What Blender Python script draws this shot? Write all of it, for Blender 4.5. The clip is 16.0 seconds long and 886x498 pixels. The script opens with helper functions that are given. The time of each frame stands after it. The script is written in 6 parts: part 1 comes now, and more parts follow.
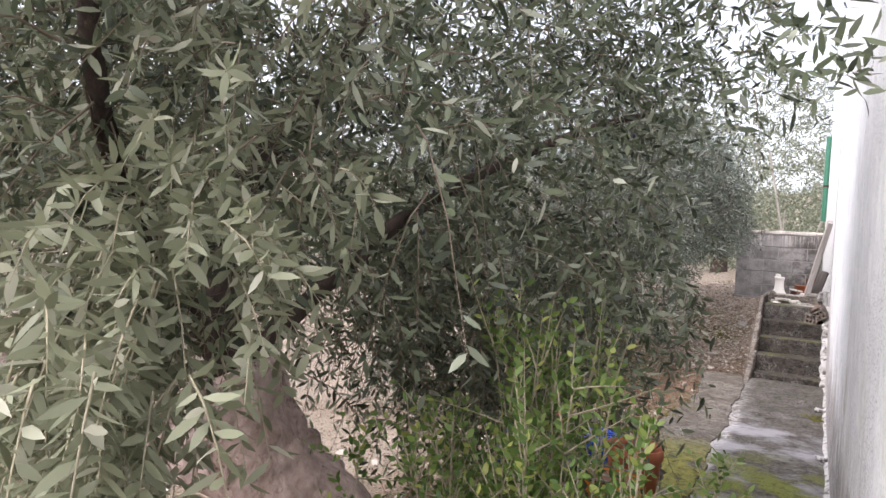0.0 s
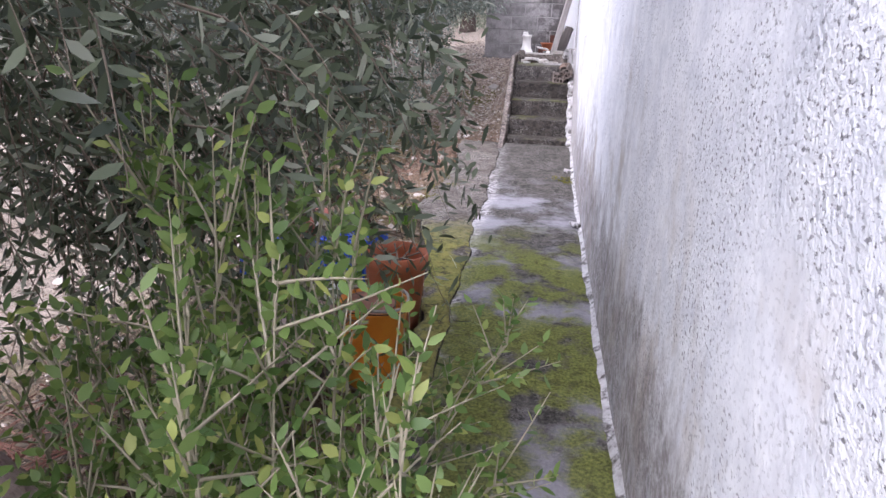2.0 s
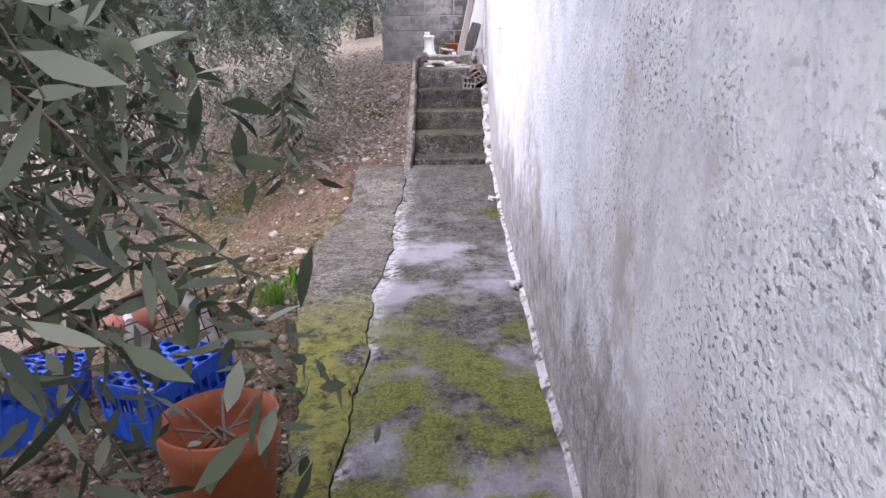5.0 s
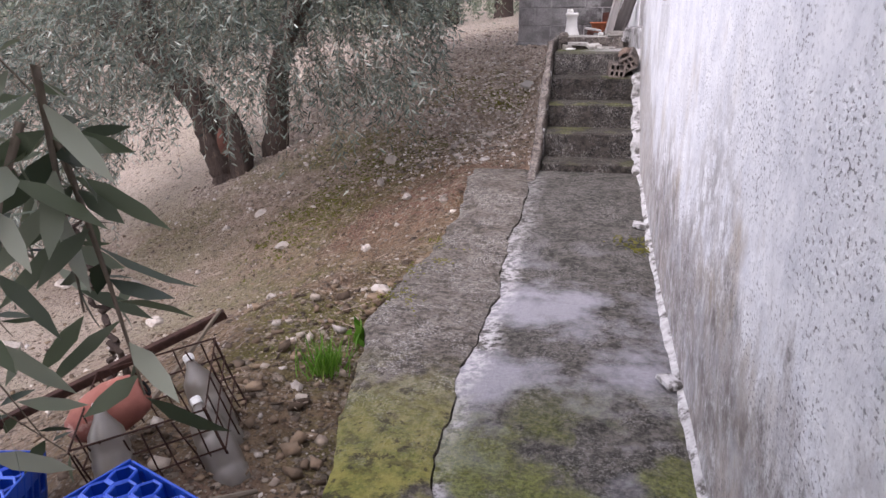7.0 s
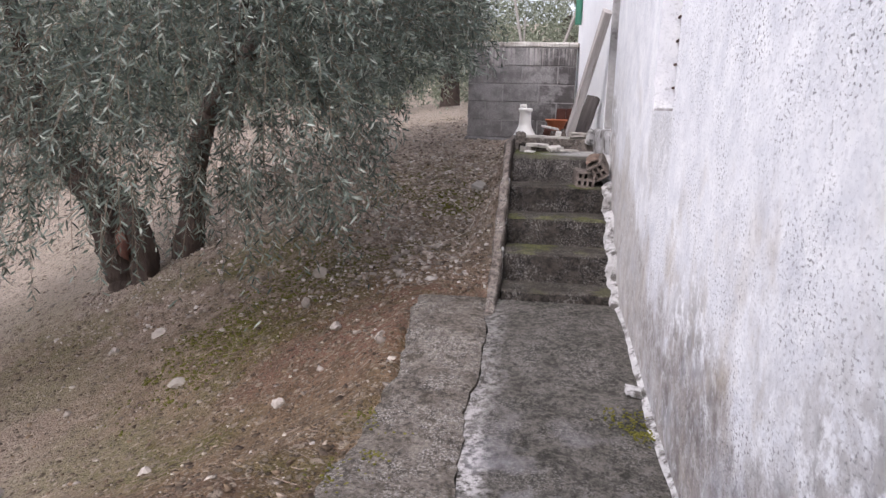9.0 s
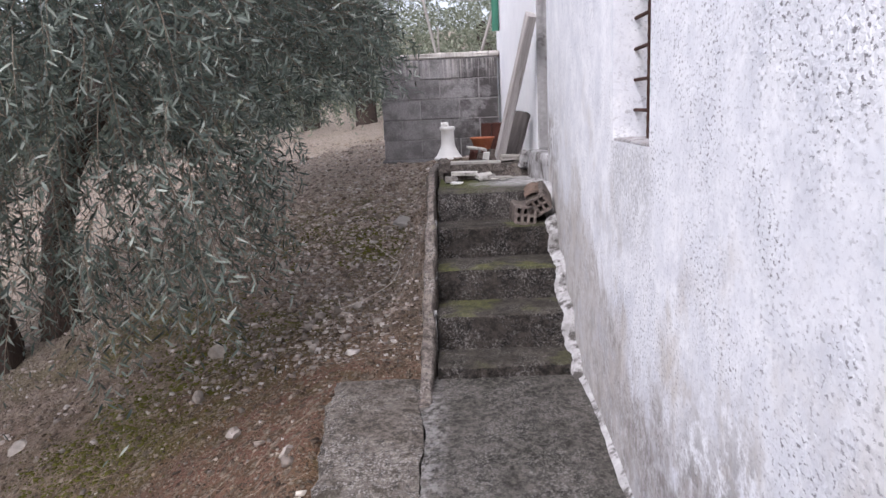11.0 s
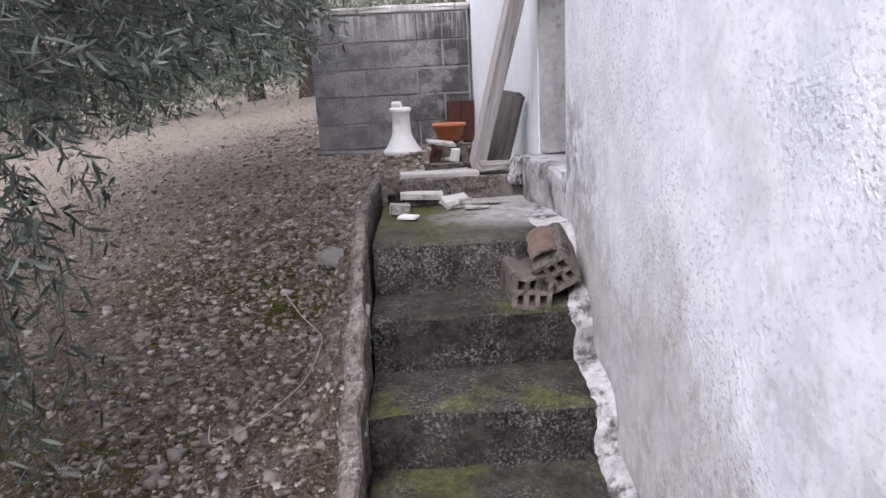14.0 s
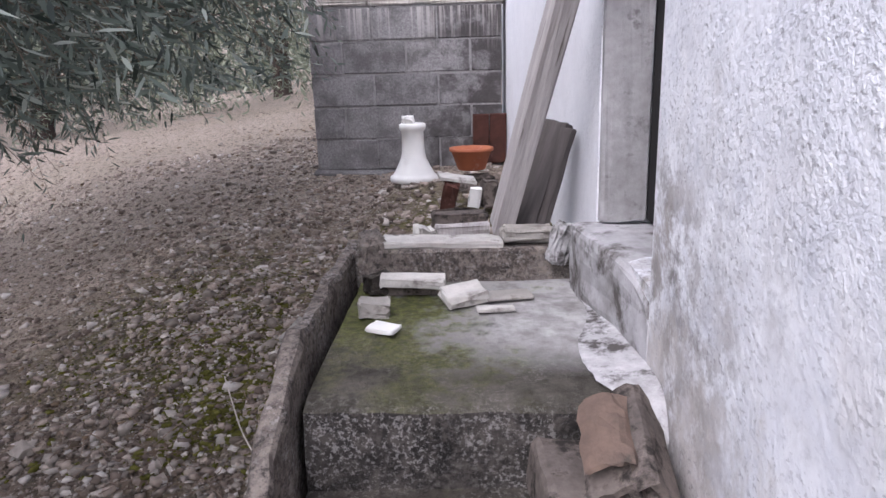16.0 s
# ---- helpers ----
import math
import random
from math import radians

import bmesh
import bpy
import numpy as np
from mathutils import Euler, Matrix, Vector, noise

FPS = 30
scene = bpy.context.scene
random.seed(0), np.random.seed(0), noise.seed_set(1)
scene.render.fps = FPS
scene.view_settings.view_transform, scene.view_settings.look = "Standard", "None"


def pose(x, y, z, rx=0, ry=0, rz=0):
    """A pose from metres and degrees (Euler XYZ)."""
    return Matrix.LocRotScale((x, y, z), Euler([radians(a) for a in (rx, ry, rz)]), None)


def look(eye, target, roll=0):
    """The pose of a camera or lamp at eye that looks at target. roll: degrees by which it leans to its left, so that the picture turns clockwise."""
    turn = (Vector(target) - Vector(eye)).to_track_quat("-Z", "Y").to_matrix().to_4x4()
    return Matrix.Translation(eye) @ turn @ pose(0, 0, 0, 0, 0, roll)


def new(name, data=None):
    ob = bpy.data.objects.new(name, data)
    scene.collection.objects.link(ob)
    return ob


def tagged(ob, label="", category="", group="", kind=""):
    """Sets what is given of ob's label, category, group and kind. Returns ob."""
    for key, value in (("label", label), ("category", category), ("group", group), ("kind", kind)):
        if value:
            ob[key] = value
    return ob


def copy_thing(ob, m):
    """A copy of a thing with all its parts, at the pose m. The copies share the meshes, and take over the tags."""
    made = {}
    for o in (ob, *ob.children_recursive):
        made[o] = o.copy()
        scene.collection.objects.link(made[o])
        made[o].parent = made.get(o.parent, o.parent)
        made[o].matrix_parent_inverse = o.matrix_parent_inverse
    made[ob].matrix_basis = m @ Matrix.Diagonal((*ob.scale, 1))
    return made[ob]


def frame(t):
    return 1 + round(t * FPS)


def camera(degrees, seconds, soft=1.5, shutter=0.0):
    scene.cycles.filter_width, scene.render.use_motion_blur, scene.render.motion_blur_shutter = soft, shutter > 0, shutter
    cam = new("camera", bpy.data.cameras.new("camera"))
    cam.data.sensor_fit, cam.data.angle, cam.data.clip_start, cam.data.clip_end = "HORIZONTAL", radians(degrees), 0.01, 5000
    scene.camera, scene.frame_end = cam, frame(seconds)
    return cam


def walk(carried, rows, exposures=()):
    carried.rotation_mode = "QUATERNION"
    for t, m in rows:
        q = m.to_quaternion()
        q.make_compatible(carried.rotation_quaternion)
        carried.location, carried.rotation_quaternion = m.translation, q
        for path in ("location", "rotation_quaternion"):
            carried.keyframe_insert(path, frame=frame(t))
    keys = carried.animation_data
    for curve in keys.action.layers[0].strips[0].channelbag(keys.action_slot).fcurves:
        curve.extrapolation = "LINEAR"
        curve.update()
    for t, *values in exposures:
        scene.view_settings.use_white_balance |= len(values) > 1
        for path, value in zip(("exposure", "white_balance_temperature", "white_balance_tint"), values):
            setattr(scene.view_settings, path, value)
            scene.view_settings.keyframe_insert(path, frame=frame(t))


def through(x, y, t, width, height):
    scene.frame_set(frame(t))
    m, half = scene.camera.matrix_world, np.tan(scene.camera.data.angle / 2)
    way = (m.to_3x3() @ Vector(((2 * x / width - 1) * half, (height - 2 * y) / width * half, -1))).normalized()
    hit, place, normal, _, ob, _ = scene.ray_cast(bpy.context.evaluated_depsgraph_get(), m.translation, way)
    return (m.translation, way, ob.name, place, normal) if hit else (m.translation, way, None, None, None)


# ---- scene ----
cam = camera(67.2, 16.0)
PATH = [
    (0, (-0.125, 0.996, 1.142), (-1.108, 2.737, 1.147), 4.3),
    (0.5, (-0.22, 1.134, 1.141), (-1.09, 2.899, 0.783), 3.4),
    (1, (-0.246, 1.328, 1.142), (-0.959, 3.09, 0.521), 2.4),
    (1.5, (-0.236, 1.539, 1.146), (-0.769, 3.37, 0.543), 2.3),
    (2, (-0.288, 1.747, 1.147), (-0.554, 3.629, 0.524), 2.1),
    (2.5, (-0.289, 2.018, 1.153), (-0.362, 3.929, 0.567), 0.3),
    (3, (-0.28, 2.239, 1.132), (-0.429, 4.169, 0.629), 2.3),
    (3.5, (-0.278, 2.448, 1.116), (-0.397, 4.365, 0.558), 1.5),
    (3.7, (-0.293, 2.499, 1.12), (-0.382, 4.419, 0.57), 1.2),
    (5.8, (-0.309, 3.392, 1.052), (-0.366, 5.271, 0.369), -1.7),
    (6, (-0.31, 3.482, 1.046), (-0.447, 5.351, 0.347), -1.9),
    (6.5, (-0.307, 3.763, 1.041), (-0.553, 5.649, 0.422), -1.6),
    (7, (-0.306, 3.986, 1.054), (-0.726, 5.832, 0.409), -0.7),
    (7.5, (-0.356, 4.221, 1.088), (-1.011, 6.024, 0.522), -0.7),
    (8, (-0.394, 4.457, 1.107), (-1.059, 6.262, 0.559), -1.1),
    (8.5, (-0.444, 4.673, 1.124), (-0.837, 6.59, 0.711), 0.7),
    (9, (-0.476, 4.861, 1.142), (-0.739, 6.798, 0.72), 1.4),
    (9.5, (-0.512, 5.11, 1.163), (-0.638, 7.074, 0.81), -1.9),
    (9.7, (-0.52, 5.178, 1.178), (-0.585, 7.139, 0.789), -2.1),
    (11.8, (-0.452, 6.078, 1.267), (-0.538, 8.034, 0.858), -3.3),
    (12, (-0.443, 6.216, 1.256), (-0.548, 8.166, 0.825), -3.0),
    (12.5, (-0.424, 6.492, 1.282), (-0.487, 8.443, 0.847), -2.1),
    (13, (-0.43, 6.739, 1.29), (-0.445, 8.681, 0.814), -1.8),
    (13.5, (-0.464, 7.005, 1.322), (-0.417, 8.945, 0.834), -3.5),
    (14, (-0.44, 7.304, 1.32), (-0.413, 9.24, 0.817), -3.1),
    (14.5, (-0.415, 7.541, 1.341), (-0.393, 9.469, 0.807), -2.2),
    (15, (-0.409, 7.833, 1.356), (-0.387, 9.76, 0.82), -3.5),
    (15.5, (-0.393, 8.081, 1.381), (-0.383, 9.997, 0.808), -4.1),
    (15.6, (-0.329, 8.139, 1.357), (-0.381, 10.063, 0.811), -4.5),
    (16, (-0.335, 8.262, 1.383), (-0.407, 10.194, 0.872), -1.7),
]
EXPOSURES = [(0, 1.6, 6550, 16), (0.5, 1.75, 6300, 20), (1, 1.92, 6150, 24), (2, 1.72, 5900, 22), (3.5, 1.68, 5850, 23), (6, 1.75, 6100, 23), (7, 1.35, 6200, 22), (8, 1.28, 6400, 18), (9.5, 1.08, 6200, 18), (12, 1.06, 6100, 18), (16, 1.2, 5950, 20)]
walk(cam, [(t, look(eye, target, roll)) for t, eye, target, roll in PATH], EXPOSURES)

# ---- world and light ----
world = bpy.data.worlds.new("overcast_sky")
scene.world = world
world.use_nodes = True
wn = world.node_tree
sky = wn.nodes.new("ShaderNodeTexSky")
sky.sky_type = "NISHITA"
sky.sun_disc = False
sky.sun_elevation, sky.sun_rotation = radians(48), radians(-150)
sky.dust_density, sky.ozone_density = 4.0, 1.5
soft_sky = wn.nodes.new("ShaderNodeHueSaturation")
soft_sky.inputs["Saturation"].default_value = 0.35
wn.links.new(sky.outputs[0], soft_sky.inputs["Color"])
wn.links.new(soft_sky.outputs[0], wn.nodes["Background"].inputs["Color"])
wn.nodes["Background"].inputs["Strength"].default_value = 0.15
sun_data = bpy.data.lights.new("sun", "SUN")
sun_data.energy, sun_data.angle, sun_data.color = 0.95, radians(110), (1.0, 0.98, 0.97)
sun = new("sun", sun_data)
sun.matrix_world = look((-7, -4, 15), (0, 3, 0))


# ---- materials ----
def node(nt, kind, ins=(), **props):
    n = nt.nodes.new("ShaderNode" + kind)
    for k, v in props.items():
        setattr(n, k, v)
    for k, v in dict(ins).items():
        if hasattr(v, "is_linked"):
            nt.links.new(v, n.inputs[k])
        else:
            n.inputs[k].default_value = v
    return n


def base_mat(name, rough=0.85, metal=0.0):
    m = bpy.data.materials.new(name)
    m.use_nodes = True
    b = m.node_tree.nodes["Principled BSDF"]
    b.inputs["Roughness"].default_value, b.inputs["Metallic"].default_value = rough, metal
    if rough > 0.82:
        b.inputs["Specular IOR Level"].default_value = 0.15
    return m, m.node_tree, b


def coord(nt, stretch=(1, 1, 1), space="Object"):
    src = node(nt, "NewGeometry").outputs["Position"] if space == "World" else node(nt, "TexCoord").outputs[space]
    return node(nt, "Mapping", {"Vector": src, "Scale": stretch}).outputs[0]


def fractal(nt, vec, scale, detail=4.0, rough=0.6):
    return node(nt, "TexNoise", {"Vector": vec, "Scale": scale, "Detail": detail, "Roughness": rough}).outputs["Fac"]


def band(nt, fac, lo, hi, a=0.0, b=1.0):
    return node(nt, "MapRange", {"Value": fac, "From Min": lo, "From Max": hi, "To Min": a, "To Max": b}).outputs[0]


def blend(nt, fac, a, b, kind="MIX"):
    n = nt.nodes.new("ShaderNodeMix")
    n.data_type, n.blend_type = "RGBA", kind
    for i, v in ((0, fac), (6, a), (7, b)):
        if hasattr(v, "is_linked"):
            nt.links.new(v, n.inputs[i])
        else:
            n.inputs[i].default_value = v if i == 0 else (*v[:3], 1)
    return n.outputs[2]


def calc(nt, op, a, b=0.0):
    n = nt.nodes.new("ShaderNodeMath")
    n.operation = op
    for i, v in ((0, a), (1, b)):
        if hasattr(v, "is_linked"):
            nt.links.new(v, n.inputs[i])
        else:
            n.inputs[i].default_value = v
    return n.outputs[0]


def finish(nt, b, colour, height=None, dist=0.01, strength=0.6, rough=None):
    nt.links.new(colour, b.inputs["Base Color"])
    if height is not None:
        bump = node(nt, "Bump", {"Height": height, "Distance": dist, "Strength": strength})
        nt.links.new(bump.outputs[0], b.inputs["Normal"])
    if rough is not None:
        nt.links.new(rough, b.inputs["Roughness"])


def simple(name, a, b2, scale=20.0, rough=0.8, metal=0.0, bump=0.004, stretch=(1, 1, 1), spots=None, per=0.0, strength=0.6):
    """Two-tone grained surface with coarse wear, and optional spots of a third colour."""
    m, nt, b = base_mat(name, rough, metal)
    v = coord(nt, stretch)
    fine, coarse = fractal(nt, v, scale, 6, 0.65), fractal(nt, v, scale * 0.18, 4, 0.55)
    f = calc(nt, "ADD", calc(nt, "MULTIPLY", fine, 0.5), calc(nt, "MULTIPLY", coarse, 0.5))
    c = blend(nt, band(nt, f, 0.36, 0.64), a, b2)
    if spots:
        c = blend(nt, band(nt, fractal(nt, v, scale * 0.45, 5, 0.7), spots[1], spots[1] + 0.12), c, spots[0])
    if per:
        r = node(nt, "ObjectInfo").outputs["Random"]
        c = blend(nt, 1.0, c, node(nt, "CombineColor", {k: band(nt, r, 0, 1, 1 - per, 1 + per) for k in ("Red", "Green", "Blue")}).outputs[0], "MULTIPLY")
    finish(nt, b, c, fine, bump, strength)
    return m


def leaf_mat(name, a, b2, c3, through=0.25):
    m, nt, b = base_mat(name, 0.45)
    r = node(nt, "NewGeometry").outputs["Random Per Island"]
    c = blend(nt, band(nt, r, 0.0, 0.65), a, b2)
    c = blend(nt, band(nt, r, 0.8, 1.0), c, c3)
    nt.links.new(c, b.inputs["Base Color"])
    b.inputs["Specular IOR Level"].default_value = 0.45
    out = nt.nodes["Material Output"]
    tr = node(nt, "BsdfTranslucent", {"Color": c})
    mx = node(nt, "MixShader", {0: through, 1: b.outputs[0], 2: tr.outputs[0]})
    nt.links.new(mx.outputs[0], out.inputs["Surface"])
    return m


def plaster_mat():
    m, nt, b = base_mat("lime_plaster", 0.9)
    v = coord(nt)
    sep = node(nt, "SeparateXYZ", {"Vector": v})
    rough_cast = fractal(nt, v, 95, 3, 0.6)
    mid, big = fractal(nt, v, 9, 5, 0.6), fractal(nt, v, 1.3, 4, 0.55)
    drips = fractal(nt, coord(nt, (1, 1.9, 1)), 2.6, 7, 0.68)
    c = blend(nt, band(nt, mid, 0.38, 0.62), (0.80, 0.805, 0.825), (0.69, 0.70, 0.735))
    c = blend(nt, band(nt, fractal(nt, v, 42, 5, 0.7), 0.52, 0.68, 0, 0.5), c, (0.50, 0.505, 0.54))
    c = blend(nt, band(nt, big, 0.45, 0.7, 0, 0.45), c, (0.62, 0.63, 0.67))
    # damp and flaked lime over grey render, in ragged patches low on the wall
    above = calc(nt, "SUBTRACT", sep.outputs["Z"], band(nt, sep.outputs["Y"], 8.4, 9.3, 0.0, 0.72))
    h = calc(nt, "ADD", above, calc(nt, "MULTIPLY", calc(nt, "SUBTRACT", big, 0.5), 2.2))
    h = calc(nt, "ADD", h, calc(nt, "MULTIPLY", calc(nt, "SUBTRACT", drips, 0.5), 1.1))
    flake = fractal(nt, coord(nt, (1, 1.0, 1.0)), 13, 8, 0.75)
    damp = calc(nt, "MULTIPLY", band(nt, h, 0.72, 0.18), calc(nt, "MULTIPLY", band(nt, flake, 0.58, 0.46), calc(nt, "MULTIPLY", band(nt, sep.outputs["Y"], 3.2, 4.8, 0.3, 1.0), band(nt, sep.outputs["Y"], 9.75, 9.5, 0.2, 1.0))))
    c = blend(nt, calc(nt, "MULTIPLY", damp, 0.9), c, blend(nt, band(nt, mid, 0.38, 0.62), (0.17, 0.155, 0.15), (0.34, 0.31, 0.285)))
    ochre = calc(nt, "MULTIPLY", band(nt, fractal(nt, coord(nt, (1, 1.6, 1)), 1.9, 5, 0.65), 0.51, 0.64), calc(nt, "MULTIPLY", band(nt, h, 1.1, 0.55), band(nt, sep.outputs["Y"], 8.9, 8.5, 0.25, 1.0)))
    c = blend(nt, calc(nt, "MULTIPLY", ochre, 0.7), c, (0.40, 0.34, 0.27))
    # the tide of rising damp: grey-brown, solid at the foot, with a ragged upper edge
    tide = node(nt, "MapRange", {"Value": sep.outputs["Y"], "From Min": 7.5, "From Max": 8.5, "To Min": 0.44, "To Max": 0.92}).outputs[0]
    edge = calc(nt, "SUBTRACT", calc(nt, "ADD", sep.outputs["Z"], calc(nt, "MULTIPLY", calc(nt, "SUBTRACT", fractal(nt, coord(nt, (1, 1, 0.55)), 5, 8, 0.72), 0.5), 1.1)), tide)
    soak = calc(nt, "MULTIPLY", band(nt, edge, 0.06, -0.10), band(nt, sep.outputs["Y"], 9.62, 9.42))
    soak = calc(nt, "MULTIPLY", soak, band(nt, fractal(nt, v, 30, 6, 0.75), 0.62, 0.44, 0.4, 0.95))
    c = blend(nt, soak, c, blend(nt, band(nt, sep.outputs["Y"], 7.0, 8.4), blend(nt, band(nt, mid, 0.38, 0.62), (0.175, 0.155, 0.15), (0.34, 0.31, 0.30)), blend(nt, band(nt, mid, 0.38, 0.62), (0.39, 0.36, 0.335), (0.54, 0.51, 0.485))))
    # coarser grey render left bare below the window sill
    bare = calc(nt, "MULTIPLY", calc(nt, "MULTIPLY", band(nt, sep.outputs["Y"], 7.34, 7.42), band(nt, sep.outputs["Y"], 7.87, 7.81)), calc(nt, "MULTIPLY", band(nt, sep.outputs["Z"], 1.16, 1.12), band(nt, calc(nt, "ADD", sep.outputs["Z"], calc(nt, "MULTIPLY", mid, 0.5)), 1.0, 1.25)))
    c = blend(nt, calc(nt, "MULTIPLY", bare, band(nt, fractal(nt, v, 60, 5, 0.7), 0.42, 0.58, 0.1, 0.62)), c, (0.36, 0.355, 0.355))
    # dark specks: dirt and the shade of the roughcast's pits, put into colour
    specks = calc(nt, "MULTIPLY", band(nt, fractal(nt, coord(nt, (1, 0.75, 1.2)), 100, 3, 0.6), 0.44, 0.375), band(nt, fractal(nt, v, 2.6, 6, 0.7), 0.44, 0.56, 0.25, 1.0))
    c = blend(nt, calc(nt, "MULTIPLY", specks, band(nt, sep.outputs["Y"], 6.6, 8.2, 0.85, 0.45)), c, (0.14, 0.132, 0.14))
    c = blend(nt, band(nt, fractal(nt, v, 5.5, 7, 0.72), 0.50, 0.62, 0, 0.34), c, (0.47, 0.485, 0.535))
    c = blend(nt, band(nt, sep.outputs["Y"], 9.9, 10.0, 0, 0.7), c, (0.84, 0.84, 0.86))
    pitted = band(nt, fractal(nt, v, 2.6, 5, 0.65), 0.42, 0.6, 0.12, 1.0)
    hgt = calc(nt, "MULTIPLY", calc(nt, "ADD", rough_cast, calc(nt, "MULTIPLY", fractal(nt, v, 44, 5, 0.7), 0.45)), pitted)
    finish(nt, b, c, calc(nt, "MULTIPLY", hgt, band(nt, sep.outputs["Y"], 7.0, 8.6, 1.0, 0.85)), 0.008, 0.66)
    return m


def concrete_mat(name, a, b2, dark, moss_at, damp=0.0, speck=0.0, dusty=0.0, worn=None, seam=0.0, yellow=0.0):
    """Old cast concrete: mottled, dark algae, moss (moss_at: lower noise limit, and its reach along the path), smooth
    damp spots with a painted sky sheen.
    """
    m, nt, b = base_mat(name, 0.9)
    v = coord(nt, space="World")
    sep = node(nt, "SeparateXYZ", {"Vector": v})
    fine, mid, big = fractal(nt, v, 90, 5, 0.7), fractal(nt, v, 14, 6, 0.65), fractal(nt, v, 2.1, 4, 0.55)
    c = blend(nt, band(nt, mid, 0.40, 0.60), a, b2)
    c = blend(nt, band(nt, fractal(nt, coord(nt, (1, 1.3, 1), "World"), 4.5, 7, 0.75), 0.48, 0.60, 0, 0.85), c, dark)
    c = blend(nt, calc(nt, "MULTIPLY", band(nt, fractal(nt, v, 42, 6, 0.8), 0.51, 0.58), 0.8), c, (0.022, 0.020, 0.019))
    c = blend(nt, band(nt, fractal(nt, v, 38, 9, 0.82), 0.47, 0.57, 0, 0.55), c, (1.8 * b2[0], 1.77 * b2[1], 1.74 * b2[2]))
    if speck:
        c = blend(nt, calc(nt, "MULTIPLY", band(nt, fractal(nt, v, 105, 5, 0.75), 0.52, 0.58, 0, speck), band(nt, fractal(nt, v, 6, 5, 0.65), 0.42, 0.58)), c, (0.40, 0.38, 0.365))
    rgh = band(nt, mid, 0.3, 0.7, 0.75, 0.95)
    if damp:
        # damp spots turn pale blue-grey: the sky's sheen put into the colour
        wet_sheen = calc(nt, "MULTIPLY", calc(nt, "MULTIPLY", band(nt, calc(nt, "ADD", calc(nt, "MULTIPLY", big, 0.8), calc(nt, "MULTIPLY", mid, 0.2)), 0.47, 0.60), band(nt, sep.outputs["Y"], 7.3, 6.6)), damp)
        c = blend(nt, calc(nt, "MULTIPLY", wet_sheen, 0.75), c, blend(nt, band(nt, fine, 0.3, 0.7), (0.24, 0.233, 0.258), (0.33, 0.32, 0.35)))
        rgh = calc(nt, "SUBTRACT", rgh, calc(nt, "MULTIPLY", wet_sheen, 0.35))
    lim, y0, y1, amount = moss_at
    zone = calc(nt, "MULTIPLY", band(nt, sep.outputs["Y"], y1 + 0.35, y1 - 0.35), band(nt, sep.outputs["Y"], y0 - 0.35, y0 + 0.35))
    grow = calc(nt, "ADD", calc(nt, "MULTIPLY", fractal(nt, v, 3.2, 3, 0.5), 0.7), calc(nt, "MULTIPLY", mid, 0.3))
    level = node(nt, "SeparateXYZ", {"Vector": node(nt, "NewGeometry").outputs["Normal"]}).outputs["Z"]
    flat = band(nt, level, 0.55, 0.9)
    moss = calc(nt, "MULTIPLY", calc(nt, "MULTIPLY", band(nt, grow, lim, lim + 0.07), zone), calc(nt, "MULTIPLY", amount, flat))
    # dusty sets how far level tops turn paler brown than the risers
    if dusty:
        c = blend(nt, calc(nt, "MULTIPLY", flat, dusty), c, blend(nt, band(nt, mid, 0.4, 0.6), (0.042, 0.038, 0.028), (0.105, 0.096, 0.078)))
    if seam:
        # lime crumbled along the crack
        rim = calc(nt, "ADD", sep.outputs["X"], calc(nt, "MULTIPLY", calc(nt, "SUBTRACT", fractal(nt, v, 6, 5, 0.65), 0.5), 0.22))
        lime = calc(nt, "MULTIPLY", band(nt, rim, -0.575, -0.635), band(nt, fractal(nt, v, 30, 6, 0.75), 0.44, 0.56, 0, seam))
        c = blend(nt, calc(nt, "MULTIPLY", lime, band(nt, sep.outputs["Y"], 7.6, 6.6, 0.35, 1.0)), c, (0.46, 0.44, 0.435))
    if worn:
        side = band(nt, calc(nt, "ADD", sep.outputs["X"], calc(nt, "MULTIPLY", calc(nt, "SUBTRACT", mid, 0.5), 0.9)), worn[0], worn[1])
        c = blend(nt, calc(nt, "MULTIPLY", calc(nt, "MULTIPLY", side, flat), band(nt, sep.outputs["Y"], 9.42, 9.62)), c, blend(nt, band(nt, mid, 0.38, 0.62), (0.42, 0.41, 0.40), (0.22, 0.21, 0.20)))
        moss = calc(nt, "MULTIPLY", moss, band(nt, calc(nt, "ADD", sep.outputs["X"], calc(nt, "MULTIPLY", calc(nt, "SUBTRACT", mid, 0.5), 1.2)), -0.22, -0.40))
    green = blend(nt, band(nt, fine, 0.38, 0.62), (0.062, 0.076, 0.016), (0.200, 0.214, 0.052))
    if yellow:
        green = blend(nt, band(nt, mid, 0.35, 0.6, 0, yellow), green, (0.30, 0.27, 0.075))
    if dusty:
        green = blend(nt, band(nt, fractal(nt, v, 45, 6, 0.75), 0.50, 0.58, 0, 0.75), green, (0.045, 0.040, 0.022))
    green = blend(nt, band(nt, fractal(nt, v, 16, 6, 0.7), 0.52, 0.64, 0, 0.65), green, (0.034, 0.037, 0.011))
    c = blend(nt, moss, c, green)
    if yellow:
        c = blend(nt, band(nt, fractal(nt, v, 13, 7, 0.78), 0.555, 0.60, 0, 0.8), c, (0.040, 0.033, 0.024))
    hgt = calc(nt, "ADD", calc(nt, "MULTIPLY", fine, 0.5), calc(nt, "ADD", mid, calc(nt, "MULTIPLY", moss, calc(nt, "MULTIPLY", fine, 1.5))))
    finish(nt, b, c, hgt, 0.008, 0.7, rgh)
    return m


